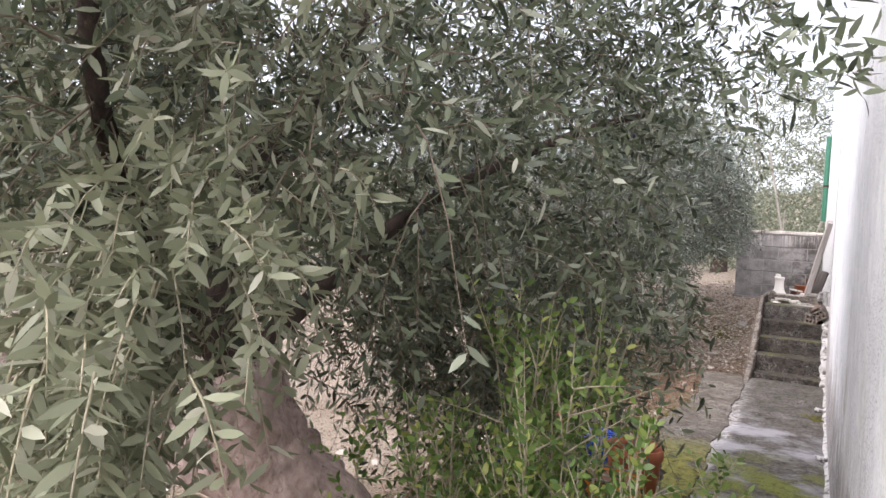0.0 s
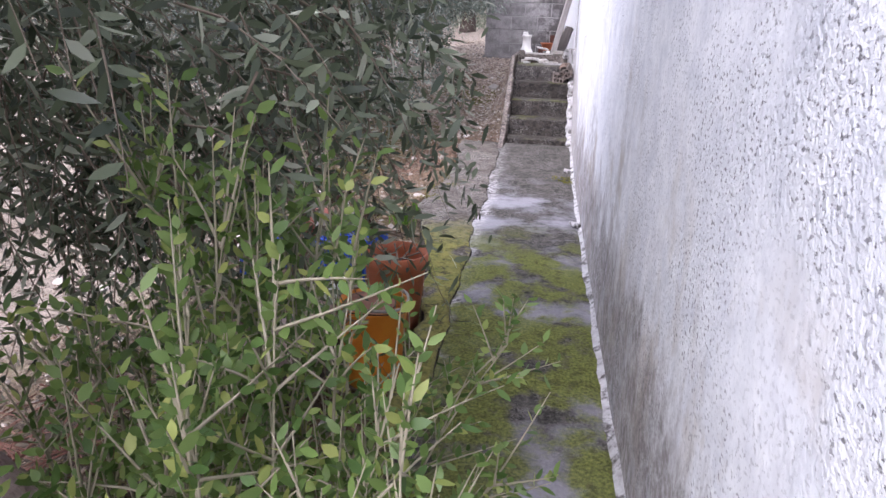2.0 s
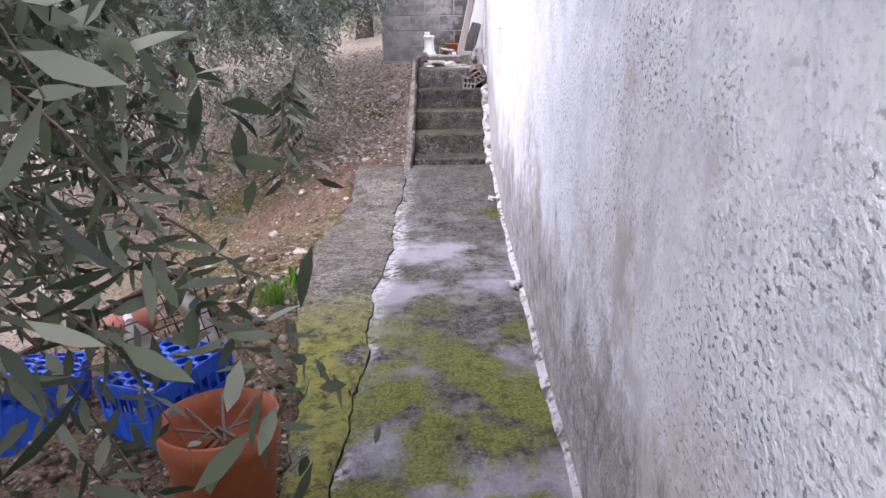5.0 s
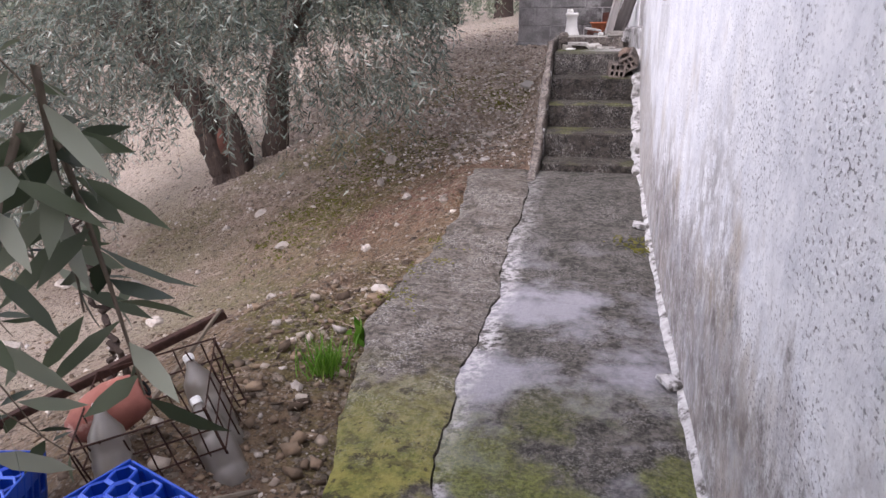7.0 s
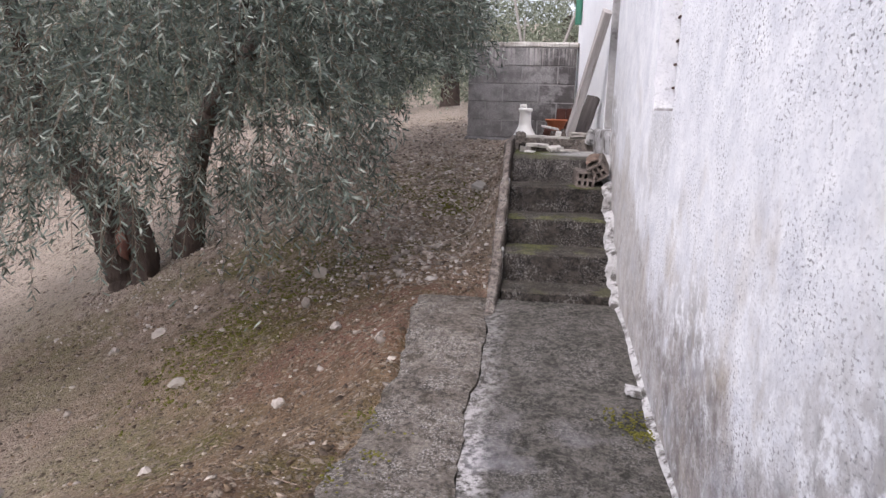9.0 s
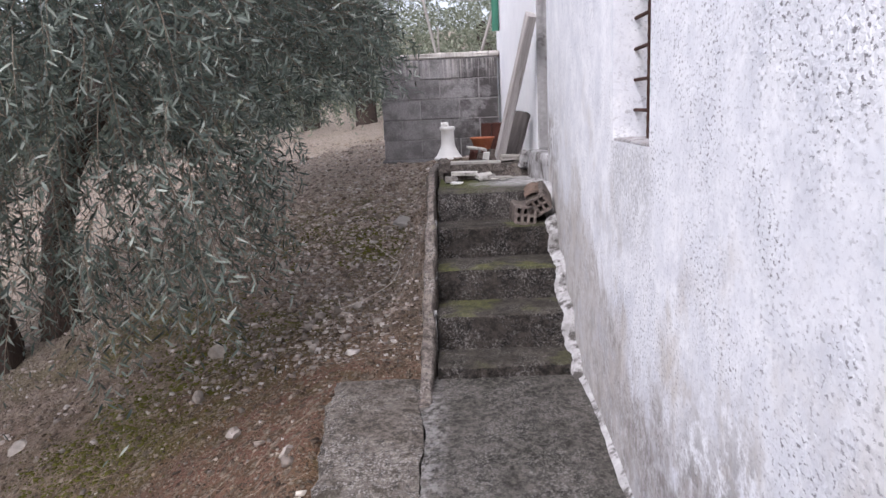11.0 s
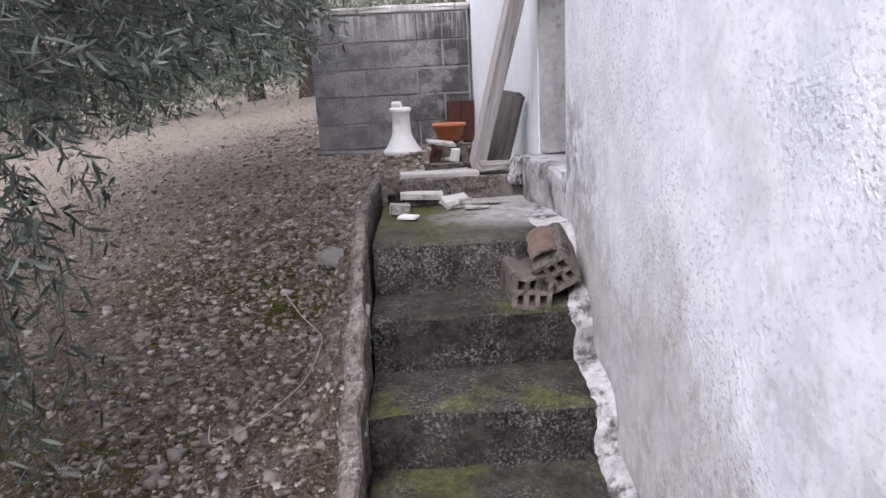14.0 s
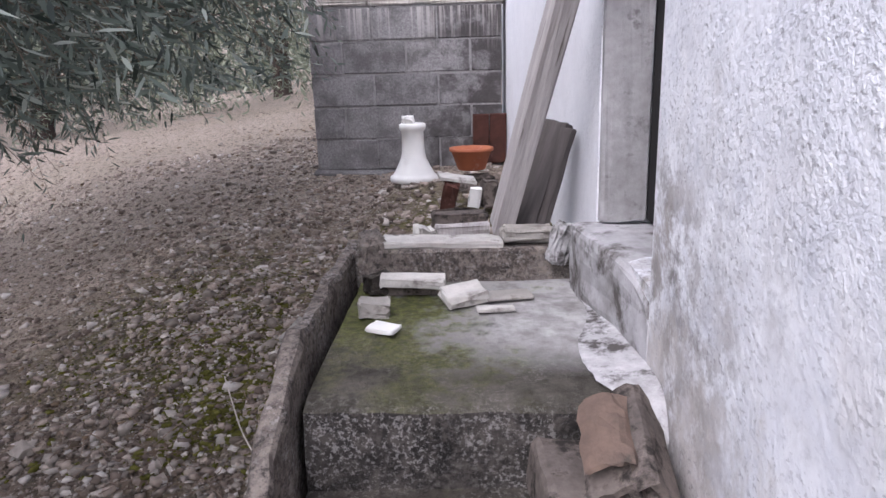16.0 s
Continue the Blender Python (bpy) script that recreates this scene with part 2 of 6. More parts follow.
def soil_mat():
    m, nt, b = base_mat("stony_soil", 0.95)
    v = coord(nt)
    sep = node(nt, "SeparateXYZ", {"Vector": v})
    fine, mid, big = fractal(nt, v, 70, 6, 0.7), fractal(nt, v, 9, 6, 0.65), fractal(nt, v, 0.9, 4, 0.55)
    upper = band(nt, calc(nt, "ADD", sep.outputs["Y"], calc(nt, "MULTIPLY", mid, 1.2)), 8.8, 10.2)
    c = blend(nt, band(nt, mid, 0.36, 0.64), (0.13, 0.086, 0.052), (0.28, 0.198, 0.124))
    c = blend(nt, upper, c, blend(nt, band(nt, mid, 0.36, 0.64), (0.18, 0.135, 0.106), (0.40, 0.32, 0.26)))
    c = blend(nt, band(nt, big, 0.47, 0.58, 0, 0.85), c, (0.135, 0.122, 0.038))
    c = blend(nt, band(nt, fractal(nt, v, 1.7, 5, 0.6), 0.53, 0.64, 0, 0.5), c, (0.17, 0.10, 0.078))
    east = band(nt, sep.outputs["Y"], 4.2, 5.6)
    pale = calc(nt, "MULTIPLY", east, band(nt, calc(nt, "ADD", calc(nt, "MULTIPLY", sep.outputs["X"], -1), calc(nt, "MULTIPLY", mid, 1.4)), 2.6, 4.6, 0, 0.85))
    pale = calc(nt, "MULTIPLY", pale, band(nt, sep.outputs["Y"], 9.2, 7.6, 0.15, 1.0))
    # pale far soil; its wide reach also paints in light under the crown
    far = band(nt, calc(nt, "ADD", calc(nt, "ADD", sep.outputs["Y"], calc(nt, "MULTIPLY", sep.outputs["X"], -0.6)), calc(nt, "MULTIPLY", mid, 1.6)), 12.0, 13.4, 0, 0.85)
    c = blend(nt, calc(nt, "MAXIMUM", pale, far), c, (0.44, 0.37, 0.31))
    spot = calc(nt, "SQRT", calc(nt, "ADD", calc(nt, "POWER", calc(nt, "ABSOLUTE", calc(nt, "ADD", sep.outputs["X"], 1.4)), 2.0), calc(nt, "MULTIPLY", calc(nt, "POWER", calc(nt, "ABSOLUTE", calc(nt, "SUBTRACT", sep.outputs["Y"], 10.9)), 2.0), 0.7)))
    mossy = calc(nt, "MULTIPLY", band(nt, spot, 0.75, 0.3), band(nt, mid, 0.42, 0.54, 0, 0.8))
    c = blend(nt, mossy, c, (0.10, 0.095, 0.022))
    c = blend(nt, band(nt, fine, 0.56, 0.7, 0, 0.6), c, (0.25, 0.225, 0.20))
    red = calc(nt, "SQRT", calc(nt, "ADD", calc(nt, "POWER", calc(nt, "ABSOLUTE", calc(nt, "ADD", sep.outputs["X"], 1.25)), 2.0), calc(nt, "POWER", calc(nt, "ABSOLUTE", calc(nt, "SUBTRACT", sep.outputs["Y"], 8.35)), 2.0)))
    c = blend(nt, calc(nt, "MULTIPLY", band(nt, red, 1.0, 0.3), band(nt, mid, 0.40, 0.56, 0.1, 0.75)), c, (0.20, 0.098, 0.075))
    c = blend(nt, band(nt, fine, 0.47, 0.38, 0, 0.5), c, (0.026, 0.021, 0.016))
    hgt = calc(nt, "ADD", fine, mid)
    for scale, lim, amount in ((20, 0.74, 0.8), (38, 0.62, 0.85), (90, 0.5, 0.85)):
        cell = node(nt, "TexVoronoi", {"Vector": v, "Scale": float(scale), "Randomness": 1.0})
        tone = node(nt, "SeparateColor", {"Color": cell.outputs["Color"]})
        stone = calc(nt, "MULTIPLY", band(nt, tone.outputs[1], lim, lim + 0.1), band(nt, cell.outputs["Distance"], 0.55, 0.38))
        c = blend(nt, calc(nt, "MULTIPLY", stone, amount), c, blend(nt, tone.outputs[0], (0.05, 0.037, 0.026), (0.44, 0.365, 0.29)))
        hgt = calc(nt, "ADD", hgt, calc(nt, "MULTIPLY", stone, 0.7))
    finish(nt, b, c, hgt, 0.03, 1.0)
    return m


def island_mat(name, a, b2, c3, scale=60):
    m, nt, b = base_mat(name, 0.9)
    r = node(nt, "NewGeometry").outputs["Random Per Island"]
    f = fractal(nt, coord(nt), scale, 5, 0.65)
    c = blend(nt, band(nt, r, 0.0, 0.6), a, b2)
    c = blend(nt, band(nt, r, 0.75, 1.0), c, c3)
    c = blend(nt, band(nt, f, 0.35, 0.65, 0, 0.32), c, (0.10, 0.085, 0.07))
    finish(nt, b, c, f, 0.006, 0.6)
    return m


def block_mat():
    """Cast concrete block: grey, darker in blotches towards the house, with pale lime streaks running from the top."""
    m, nt, b = base_mat("concrete_block", 0.95)
    v = coord(nt, space="World")
    sep = node(nt, "SeparateXYZ", {"Vector": v})
    fine, mid = fractal(nt, v, 80, 6, 0.7), fractal(nt, v, 7, 5, 0.65)
    c = blend(nt, band(nt, fine, 0.36, 0.64), (0.17, 0.162, 0.162), (0.29, 0.28, 0.278))
    c = blend(nt, band(nt, mid, 0.45, 0.62, 0, 0.65), c, (0.10, 0.094, 0.092))
    dark_blotch = calc(nt, "MULTIPLY", band(nt, calc(nt, "ADD", sep.outputs["X"], calc(nt, "MULTIPLY", calc(nt, "SUBTRACT", mid, 0.5), 1.2)), -0.55, -0.25), band(nt, mid, 0.36, 0.5, 0.3, 0.8))
    c = blend(nt, dark_blotch, c, (0.052, 0.046, 0.045))
    run = fractal(nt, coord(nt, (12, 1, 0.4), "World"), 2.6, 5, 0.65)
    streak = calc(nt, "MULTIPLY", band(nt, run, 0.5, 0.6), band(nt, sep.outputs["Z"], 1.5, 1.82, 0.0, 0.95))
    c = blend(nt, streak, c, (0.46, 0.43, 0.41))
    r = node(nt, "ObjectInfo").outputs["Random"]
    c = blend(nt, 1.0, c, node(nt, "CombineColor", {k: band(nt, r, 0, 1, 0.85, 1.15) for k in ("Red", "Green", "Blue")}).outputs[0], "MULTIPLY")
    finish(nt, b, c, fine, 0.006, 0.7)
    return m


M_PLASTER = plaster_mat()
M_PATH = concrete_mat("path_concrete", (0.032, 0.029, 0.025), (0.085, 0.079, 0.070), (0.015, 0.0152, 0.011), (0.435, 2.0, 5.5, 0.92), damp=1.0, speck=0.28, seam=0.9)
M_APRON = concrete_mat("apron_concrete", (0.060, 0.052, 0.043), (0.125, 0.110, 0.095), (0.04, 0.034, 0.028), (0.39, 2.0, 5.6, 0.9), speck=0.6, yellow=0.75)
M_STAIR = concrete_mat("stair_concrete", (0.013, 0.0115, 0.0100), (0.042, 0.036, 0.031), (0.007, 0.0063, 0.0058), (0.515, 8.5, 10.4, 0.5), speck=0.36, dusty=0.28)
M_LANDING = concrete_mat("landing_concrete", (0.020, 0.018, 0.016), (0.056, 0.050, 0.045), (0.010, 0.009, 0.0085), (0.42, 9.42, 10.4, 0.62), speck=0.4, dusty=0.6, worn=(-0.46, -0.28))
M_KERB = concrete_mat("kerb_concrete", (0.080, 0.066, 0.057), (0.150, 0.130, 0.115), (0.05, 0.041, 0.036), (0.60, 8.0, 10.4, 0.6), speck=0.5)
M_LIME = simple("lime_wash", (0.52, 0.51, 0.51), (0.27, 0.26, 0.255), 34, 0.9, bump=0.008, spots=((0.085, 0.078, 0.072), 0.49))
M_SOIL = soil_mat()
M_STONE = island_mat("limestone", (0.15, 0.122, 0.102), (0.38, 0.335, 0.295), (0.62, 0.575, 0.535))
M_ROCK = island_mat("dusty_limestone", (0.19, 0.158, 0.13), (0.31, 0.268, 0.228), (0.43, 0.385, 0.345), 24)
M_GRAVEL = island_mat("gravel", (0.05, 0.034, 0.023), (0.24, 0.170, 0.112), (0.60, 0.54, 0.47))
M_GRAVEL_PALE = island_mat("pale_gravel", (0.125, 0.094, 0.076), (0.43, 0.355, 0.302), (0.66, 0.61, 0.565))
M_LITTER = island_mat("dry_litter", (0.06, 0.043, 0.032), (0.12, 0.088, 0.062), (0.22, 0.17, 0.12))
M_BLOCK = block_mat()
M_MORTAR = simple("mortar", (0.30, 0.29, 0.285), (0.20, 0.19, 0.188), 30, 0.95, spots=((0.10, 0.094, 0.092), 0.54))
M_COPING = simple("streaked_mortar", (0.62, 0.60, 0.56), (0.30, 0.27, 0.245), 14, 0.95, stretch=(2.5, 1, 0.5), spots=((0.10, 0.09, 0.08), 0.55))
M_TERRA = simple("terracotta", (0.40, 0.13, 0.055), (0.30, 0.085, 0.04), 16, 0.75, spots=((0.46, 0.27, 0.19), 0.62))
M_TERRA_RED = simple("faded_red_clay", (0.38, 0.155, 0.12), (0.26, 0.10, 0.078), 14, 0.85, bump=0.006, spots=((0.50, 0.33, 0.27), 0.60))
M_TERRA_OLD = simple("weathered_terracotta", (0.34, 0.19, 0.14), (0.23, 0.115, 0.085), 22, 0.9, bump=0.01, spots=((0.13, 0.085, 0.07), 0.54))
M_BRICK = simple("hollow_brick_clay", (0.075, 0.065, 0.058), (0.20, 0.165, 0.145), 30, 0.9, bump=0.008, spots=((0.032, 0.028, 0.025), 0.50))
M_ORANGE = simple("orange_paint_tin", (0.55, 0.16, 0.015), (0.62, 0.25, 0.02), 7, 0.5, spots=((0.25, 0.09, 0.03), 0.6))
M_BLUE = simple("blue_plastic", (0.006, 0.055, 0.40), (0.012, 0.085, 0.50), 12, 0.45, bump=0.001)
M_WHITE = simple("white_ceramic", (0.80, 0.79, 0.76), (0.70, 0.69, 0.66), 9, 0.35, bump=0.001, spots=((0.5, 0.48, 0.44), 0.66))
M_BAG = simple("white_plastic", (0.78, 0.79, 0.82), (0.68, 0.69, 0.72), 14, 0.5)
M_RUST = simple("rusty_iron", (0.040, 0.024, 0.020), (0.085, 0.045, 0.035), 60, 0.85, metal=0.3, bump=0.001)
M_GREYWOOD = simple("weathered_timber", (0.50, 0.47, 0.455), (0.30, 0.275, 0.265), 20, 0.9, stretch=(7, 7, 0.6), spots=((0.14, 0.12, 0.11), 0.60))
M_DARKWOOD = simple("dark_grey_board", (0.13, 0.115, 0.11), (0.075, 0.066, 0.062), 18, 0.9, stretch=(6, 6, 0.7))
M_TAN = simple("window_timber", (0.40, 0.33, 0.27), (0.30, 0.245, 0.20), 16, 0.7, stretch=(6, 6, 0.8))
M_BARK = simple("olive_bark", (0.085, 0.064, 0.053), (0.04, 0.031, 0.028), 14, 0.95, bump=0.03, stretch=(2.2, 2.2, 0.7), spots=((0.20, 0.15, 0.12), 0.6), strength=0.9)
M_BARK_PALE = simple("old_olive_bark", (0.58, 0.46, 0.43), (0.26, 0.19, 0.165), 26, 0.95, bump=0.02, stretch=(1.3, 1.3, 0.8), spots=((0.09, 0.062, 0.055), 0.56), strength=1.0)
M_TWIG = simple("olive_twig", (0.13, 0.105, 0.08), (0.20, 0.165, 0.13), 40, 0.9)
M_STEM = simple("green_stem", (0.25, 0.23, 0.155), (0.36, 0.32, 0.235), 40, 0.8)
M_LEAF_NEAR = leaf_mat("olive_leaf", (0.028, 0.040, 0.024), (0.125, 0.152, 0.092), (0.36, 0.38, 0.30), 0.3)
# lit copy of the olive leaf, its brightness put into the colour
M_LEAF_LIT = leaf_mat("lit_olive_leaf", (0.14, 0.155, 0.095), (0.27, 0.29, 0.195), (0.47, 0.47, 0.38), 0.35)
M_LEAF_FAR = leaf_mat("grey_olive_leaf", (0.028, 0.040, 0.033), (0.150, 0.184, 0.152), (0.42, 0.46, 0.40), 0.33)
# far-off leaves: haze is put into the colour as a paler tone
M_LEAF_HAZY = leaf_mat("hazy_olive_leaf", (0.10, 0.115, 0.077), (0.205, 0.228, 0.16), (0.35, 0.375, 0.28), 0.35)
M_LEAF_SHRUB = leaf_mat("shrub_leaf", (0.058, 0.115, 0.026), (0.155, 0.235, 0.062), (0.35, 0.39, 0.11), 0.4)
M_GRASS = leaf_mat("grass_blade", (0.06, 0.16, 0.012), (0.13, 0.27, 0.03), (0.24, 0.32, 0.07), 0.35)
M_GREEN = simple("green_pipe", (0.02, 0.12, 0.075), (0.03, 0.16, 0.10), 12, 0.5)
# near-black stand-in for unlit depth: the shade is put into the colour
M_DARK = simple("dark_interior", (0.02, 0.019, 0.019), (0.035, 0.033, 0.033), 10, 0.9)
M_GREYDOOR = simple("grey_render", (0.42, 0.41, 0.41), (0.25, 0.24, 0.24), 30, 0.9, bump=0.008, spots=((0.15, 0.14, 0.14), 0.57))
M_STRING = simple("pale_string", (0.55, 0.50, 0.44), (0.42, 0.38, 0.33), 60, 0.9)
M_TILE = simple("pale_tile", (0.56, 0.54, 0.50), (0.36, 0.34, 0.315), 26, 0.85, bump=0.008, spots=((0.17, 0.155, 0.14), 0.56))
M_MOSS = simple("cushion_moss", (0.060, 0.062, 0.012), (0.165, 0.152, 0.036), 90, 0.95, bump=0.012)
M_RUSTTILE = simple("rust_brown_tile", (0.10, 0.042, 0.032), (0.05, 0.024, 0.020), 20, 0.9, spots=((0.15, 0.075, 0.06), 0.6))
M_GREYTILE = simple("grey_slab", (0.25, 0.235, 0.215), (0.36, 0.335, 0.305), 24, 0.9, spots=((0.13, 0.115, 0.10), 0.57))


# ---- mesh helpers ----
def from_data(name, verts, faces, material, parent=None, smooth=False, label=""):
    me = bpy.data.meshes.new(name)
    me.from_pydata([tuple(v) for v in verts], [], [tuple(f) for f in faces])
    me.materials.append(material)
    if smooth:
        me.shade_smooth()
    ob = new(name, me)
    ob.parent = parent
    if label:
        ob["label"] = label
    return ob


def part(name, bm, material, parent=None, label="", smooth=False):
    """Links a bmesh as one mesh object, under a thing or a part."""
    me = bpy.data.meshes.new(name)
    bmesh.ops.recalc_face_normals(bm, faces=bm.faces)
    bm.to_mesh(me)
    bm.free()
    me.materials.append(material)
    if smooth:
        me.shade_smooth()
    ob = new(name, me)
    ob.parent = parent
    if label:
        ob["label"] = label
    return ob


def empty(name, m=None):
    ob = new(name)
    if m is not None:
        ob.matrix_basis = m
    return ob


def add_box(bm, size, m=Matrix(), bevel=0.0, jitter=0.0, cuts=0, rng=random):
    bb = bmesh.new()
    bmesh.ops.create_cube(bb, size=1.0, matrix=Matrix.Diagonal((*size, 1)))
    if cuts:
        bmesh.ops.subdivide_edges(bb, edges=bb.edges[:], cuts=cuts, use_grid_fill=True)
    if bevel:
        es = [e for e in bb.edges if len(e.link_faces) == 2 and e.calc_face_angle(0) > 0.5]
        bmesh.ops.bevel(bb, geom=es, offset=bevel, segments=2, affect="EDGES", profile=0.5)
    if jitter:
        for v in bb.verts:
            v.co += Vector([rng.uniform(-jitter, jitter) for _ in range(3)])
    bb.verts.index_update()
    made = [bm.verts.new(m @ v.co) for v in bb.verts]
    for f in bb.faces:
        bm.faces.new([made[v.index] for v in f.verts])
    bb.free()


def box(size, m=Matrix(), bevel=0.0, jitter=0.0, cuts=0, rng=random):
    bm = bmesh.new()
    add_box(bm, size, m, bevel, jitter, cuts, rng)
    return bm


def add_tube(bm, pts, radii, sides=8, wobble=0.0, rng=random, cap=True):
    pts = [Vector(p) for p in pts]
    if not hasattr(radii, "__len__"):
        radii = [radii] * len(pts)
    rings, up = [], Vector((0.3, 0.2, 1))
    for i, p in enumerate(pts):
        d = (pts[min(i + 1, len(pts) - 1)] - pts[max(i - 1, 0)]).normalized()
        a = d.cross(up)
        a = (a if a.length > 1e-3 else d.cross(Vector((1, 0, 0)))).normalized()
        b = d.cross(a)
        rings.append([bm.verts.new(p + (a * math.cos(2 * math.pi * k / sides) + b * math.sin(2 * math.pi * k / sides)) * radii[i] * (1 + rng.uniform(-wobble, wobble))) for k in range(sides)])
    for r0, r1 in zip(rings, rings[1:]):
        for k in range(sides):
            bm.faces.new((r0[k], r0[(k + 1) % sides], r1[(k + 1) % sides], r1[k]))
    if cap:
        bm.faces.new(rings[0][::-1])
        bm.faces.new(rings[-1])


def tube(pts, radii, sides=8, wobble=0.0, rng=random):
    bm = bmesh.new()
    add_tube(bm, pts, radii, sides, wobble, rng)
    return bm


def lathe(profile, seg=28, m=Matrix()):
    """Turns a profile of (radius, height) round z."""
    bm = bmesh.new()
    rings = [[bm.verts.new(m @ Vector((r * math.cos(2 * math.pi * k / seg), r * math.sin(2 * math.pi * k / seg), z))) for k in range(seg)] if r > 1e-4 else [bm.verts.new(m @ Vector((0, 0, z)))] for r, z in profile]
    for r0, r1 in zip(rings, rings[1:]):
        for k in range(seg):
            q = [r0[k % len(r0)], r0[(k + 1) % len(r0)], r1[(k + 1) % len(r1)], r1[k % len(r1)]]
            q = list(dict.fromkeys(q))
            if len(q) > 2:
                bm.faces.new(q)
    return bm


def smooth_line(pts, n=6):
    """A finer line through the points."""
    out, p = [], [Vector(q) for q in pts]
    for i in range(len(p) - 1):
        a, b, c, d = p[max(i - 1, 0)], p[i], p[i + 1], p[min(i + 2, len(p) - 1)]
        for k in range(n):
            t = k / n
            out.append(0.5 * (2 * b + (c - a) * t + (2 * a - 5 * b + 4 * c - d) * t * t + (3 * b - a - 3 * c + d) * t ** 3))
    return out + [p[-1]]


def ramp(v, xs, ys):
    return np.interp(v, xs, ys)


def ease(v, a, b):
    t = np.clip((v - a) / (b - a), 0, 1)
    return t * t * (3 - 2 * t)


APRON_Y = (1.5, 4.0, 4.75, 5.2, 5.6, 6.2, 6.6, 7.2, 7.4, 8.35)
APRON_X = (-0.70, -0.71, -0.78, -0.88, -0.97, -1.09, -1.08, -1.02, -1.0, -1.09)


def ground_z(x, y):
    """Height of the slope beside the path."""
    x, y = np.asarray(x, float), np.asarray(y, float)
    base = ramp(y, (-5, 5, 7.5, 8.5, 9, 9.8, 10.5, 11.5, 12.5, 13.4, 16, 30), (-0.12, -0.08, -0.03, 0.055, 0.12, 0.25, 0.39, 0.57, 0.80, 0.93, 1.1, 1.5))
    s = np.maximum(0, -x - 1.15 - 0.40 * (1 - ease(y, 6.3, 7.4)))
    low = 1.15 * (1 - np.exp(-(0.50 * s) / 1.15 - 0.10 * s * s))
    mid = 1.35 * (1 - np.exp(-0.24 * s ** 1.5))
    high = 1.8 * (1 - np.exp(-0.068 * s ** 1.9))
    drop = low + (mid - low) * ease(y, 7.8, 9.0)
    drop = drop + (high - drop) * ease(y, 9.0, 10.0)
    drop = drop * (1 - 0.6 * ease(y, 11.4, 15.5))
    z = base - drop
    shelf = ease(x, -0.96, -0.62) * ease(y, 9.2, 9.7)
    z = z + (0.70 + 0.13 * ease(y, 10.08, 10.2) - z) * shelf * (y < 13.5)
    edge = ramp(y, APRON_Y, APRON_X)
    under = ease(x, edge, edge + 0.08) * (1 - ease(y, 8.3, 8.7))
    z = z - 0.12 * under
    r = np.hypot(x + 2, y - 6)
    return z + 0.13 * np.maximum(0, r - 22) * ease(r, 22, 45) * (r < 400)


# ---- ground ----
def build_ground():
    xs = np.concatenate([[-420, -200, -100, -60, -40, -28, -20, -15, -12, -10, -8.5], np.arange(-7.4, -4.0, 0.12), np.arange(-4.0, 0.02, 0.05), [1, 3, 6, 20, 60, 200, 420]])
    ys = np.concatenate([[-420, -150, -60, -25, -12, -6, -3], np.arange(-1.0, 3, 0.16), np.arange(3, 13.0, 0.05), np.arange(13, 18, 0.16), [19, 21, 24, 28, 34, 42, 60, 100, 200, 420]])
    gx, gy = np.meshgrid(xs, ys, indexing="ij")
    gz = ground_z(gx, gy)
    near = (np.abs(gx + 3) < 6) & (np.abs(gy - 7) < 12)
    flat = np.array([0.05 * noise.noise((a * 1.1, b * 1.1, 3.0)) + 0.028 * noise.noise((a * 4.2, b * 4.2, 7.0)) + 0.012 * noise.noise((a * 13, b * 13, 1.0)) for a, b in zip(gx[near], gy[near])])
    keep = np.where((gx > ramp(gy, APRON_Y, APRON_X) - 0.02) & (gy < 8.6), 0.15, 1.0)
    gz[near] += flat * keep[near]
    ny = len(ys)
    verts = np.stack([gx, gy, gz], -1).reshape(-1, 3)
    faces = [(i * ny + j, (i + 1) * ny + j, (i + 1) * ny + j + 1, i * ny + j + 1) for i in range(len(xs) - 1) for j in range(ny - 1)]
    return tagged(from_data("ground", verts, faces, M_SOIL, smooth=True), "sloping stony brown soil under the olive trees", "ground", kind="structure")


build_ground()


def ragged_slab(name, outline, top, bottom, material, rng, cell=0.03):
    """A cast slab with an uneven rim: outline(y) gives its left and right x."""
    y0, y1, left, right = outline
    ys = np.arange(y0, y1 + 1e-6, cell)
    n = 9
    bm = bmesh.new()
    rows = []
    for y in ys:
        a, b = left(y) + rng.uniform(-0.003, 0.003), right(y) + rng.uniform(-0.003, 0.003)
        rows.append([bm.verts.new((a + (b - a) * k / n, y, top(a + (b - a) * k / n, y) - (0.008 if k in (0, n) else 0))) for k in range(n + 1)])
    for r0, r1 in zip(rows, rows[1:]):
        for k in range(n):
            bm.faces.new((r0[k], r0[k + 1], r1[k + 1], r1[k]))
    rim = [e for e in bm.edges if e.is_boundary]
    low = bmesh.ops.extrude_edge_only(bm, edges=rim)
    for v in low["geom"]:
        if isinstance(v, bmesh.types.BMVert):
            v.co.z = bottom
    return part(name, bm, material, smooth=False)


rng = random.Random(4)


def crack_x(y):
    return -0.665 + 0.05 * ramp(y, (3.9, 4.7, 5.4, 8.3), (1.0, 1.0, 0.2, -0.4)) + 0.014 * math.sin(y * 5.1) + 0.008 * math.sin(y * 13.7) + 0.009 * noise.noise((y * 11, 3, 0)) + 0.008 * noise.noise((y * 27, 8, 0))


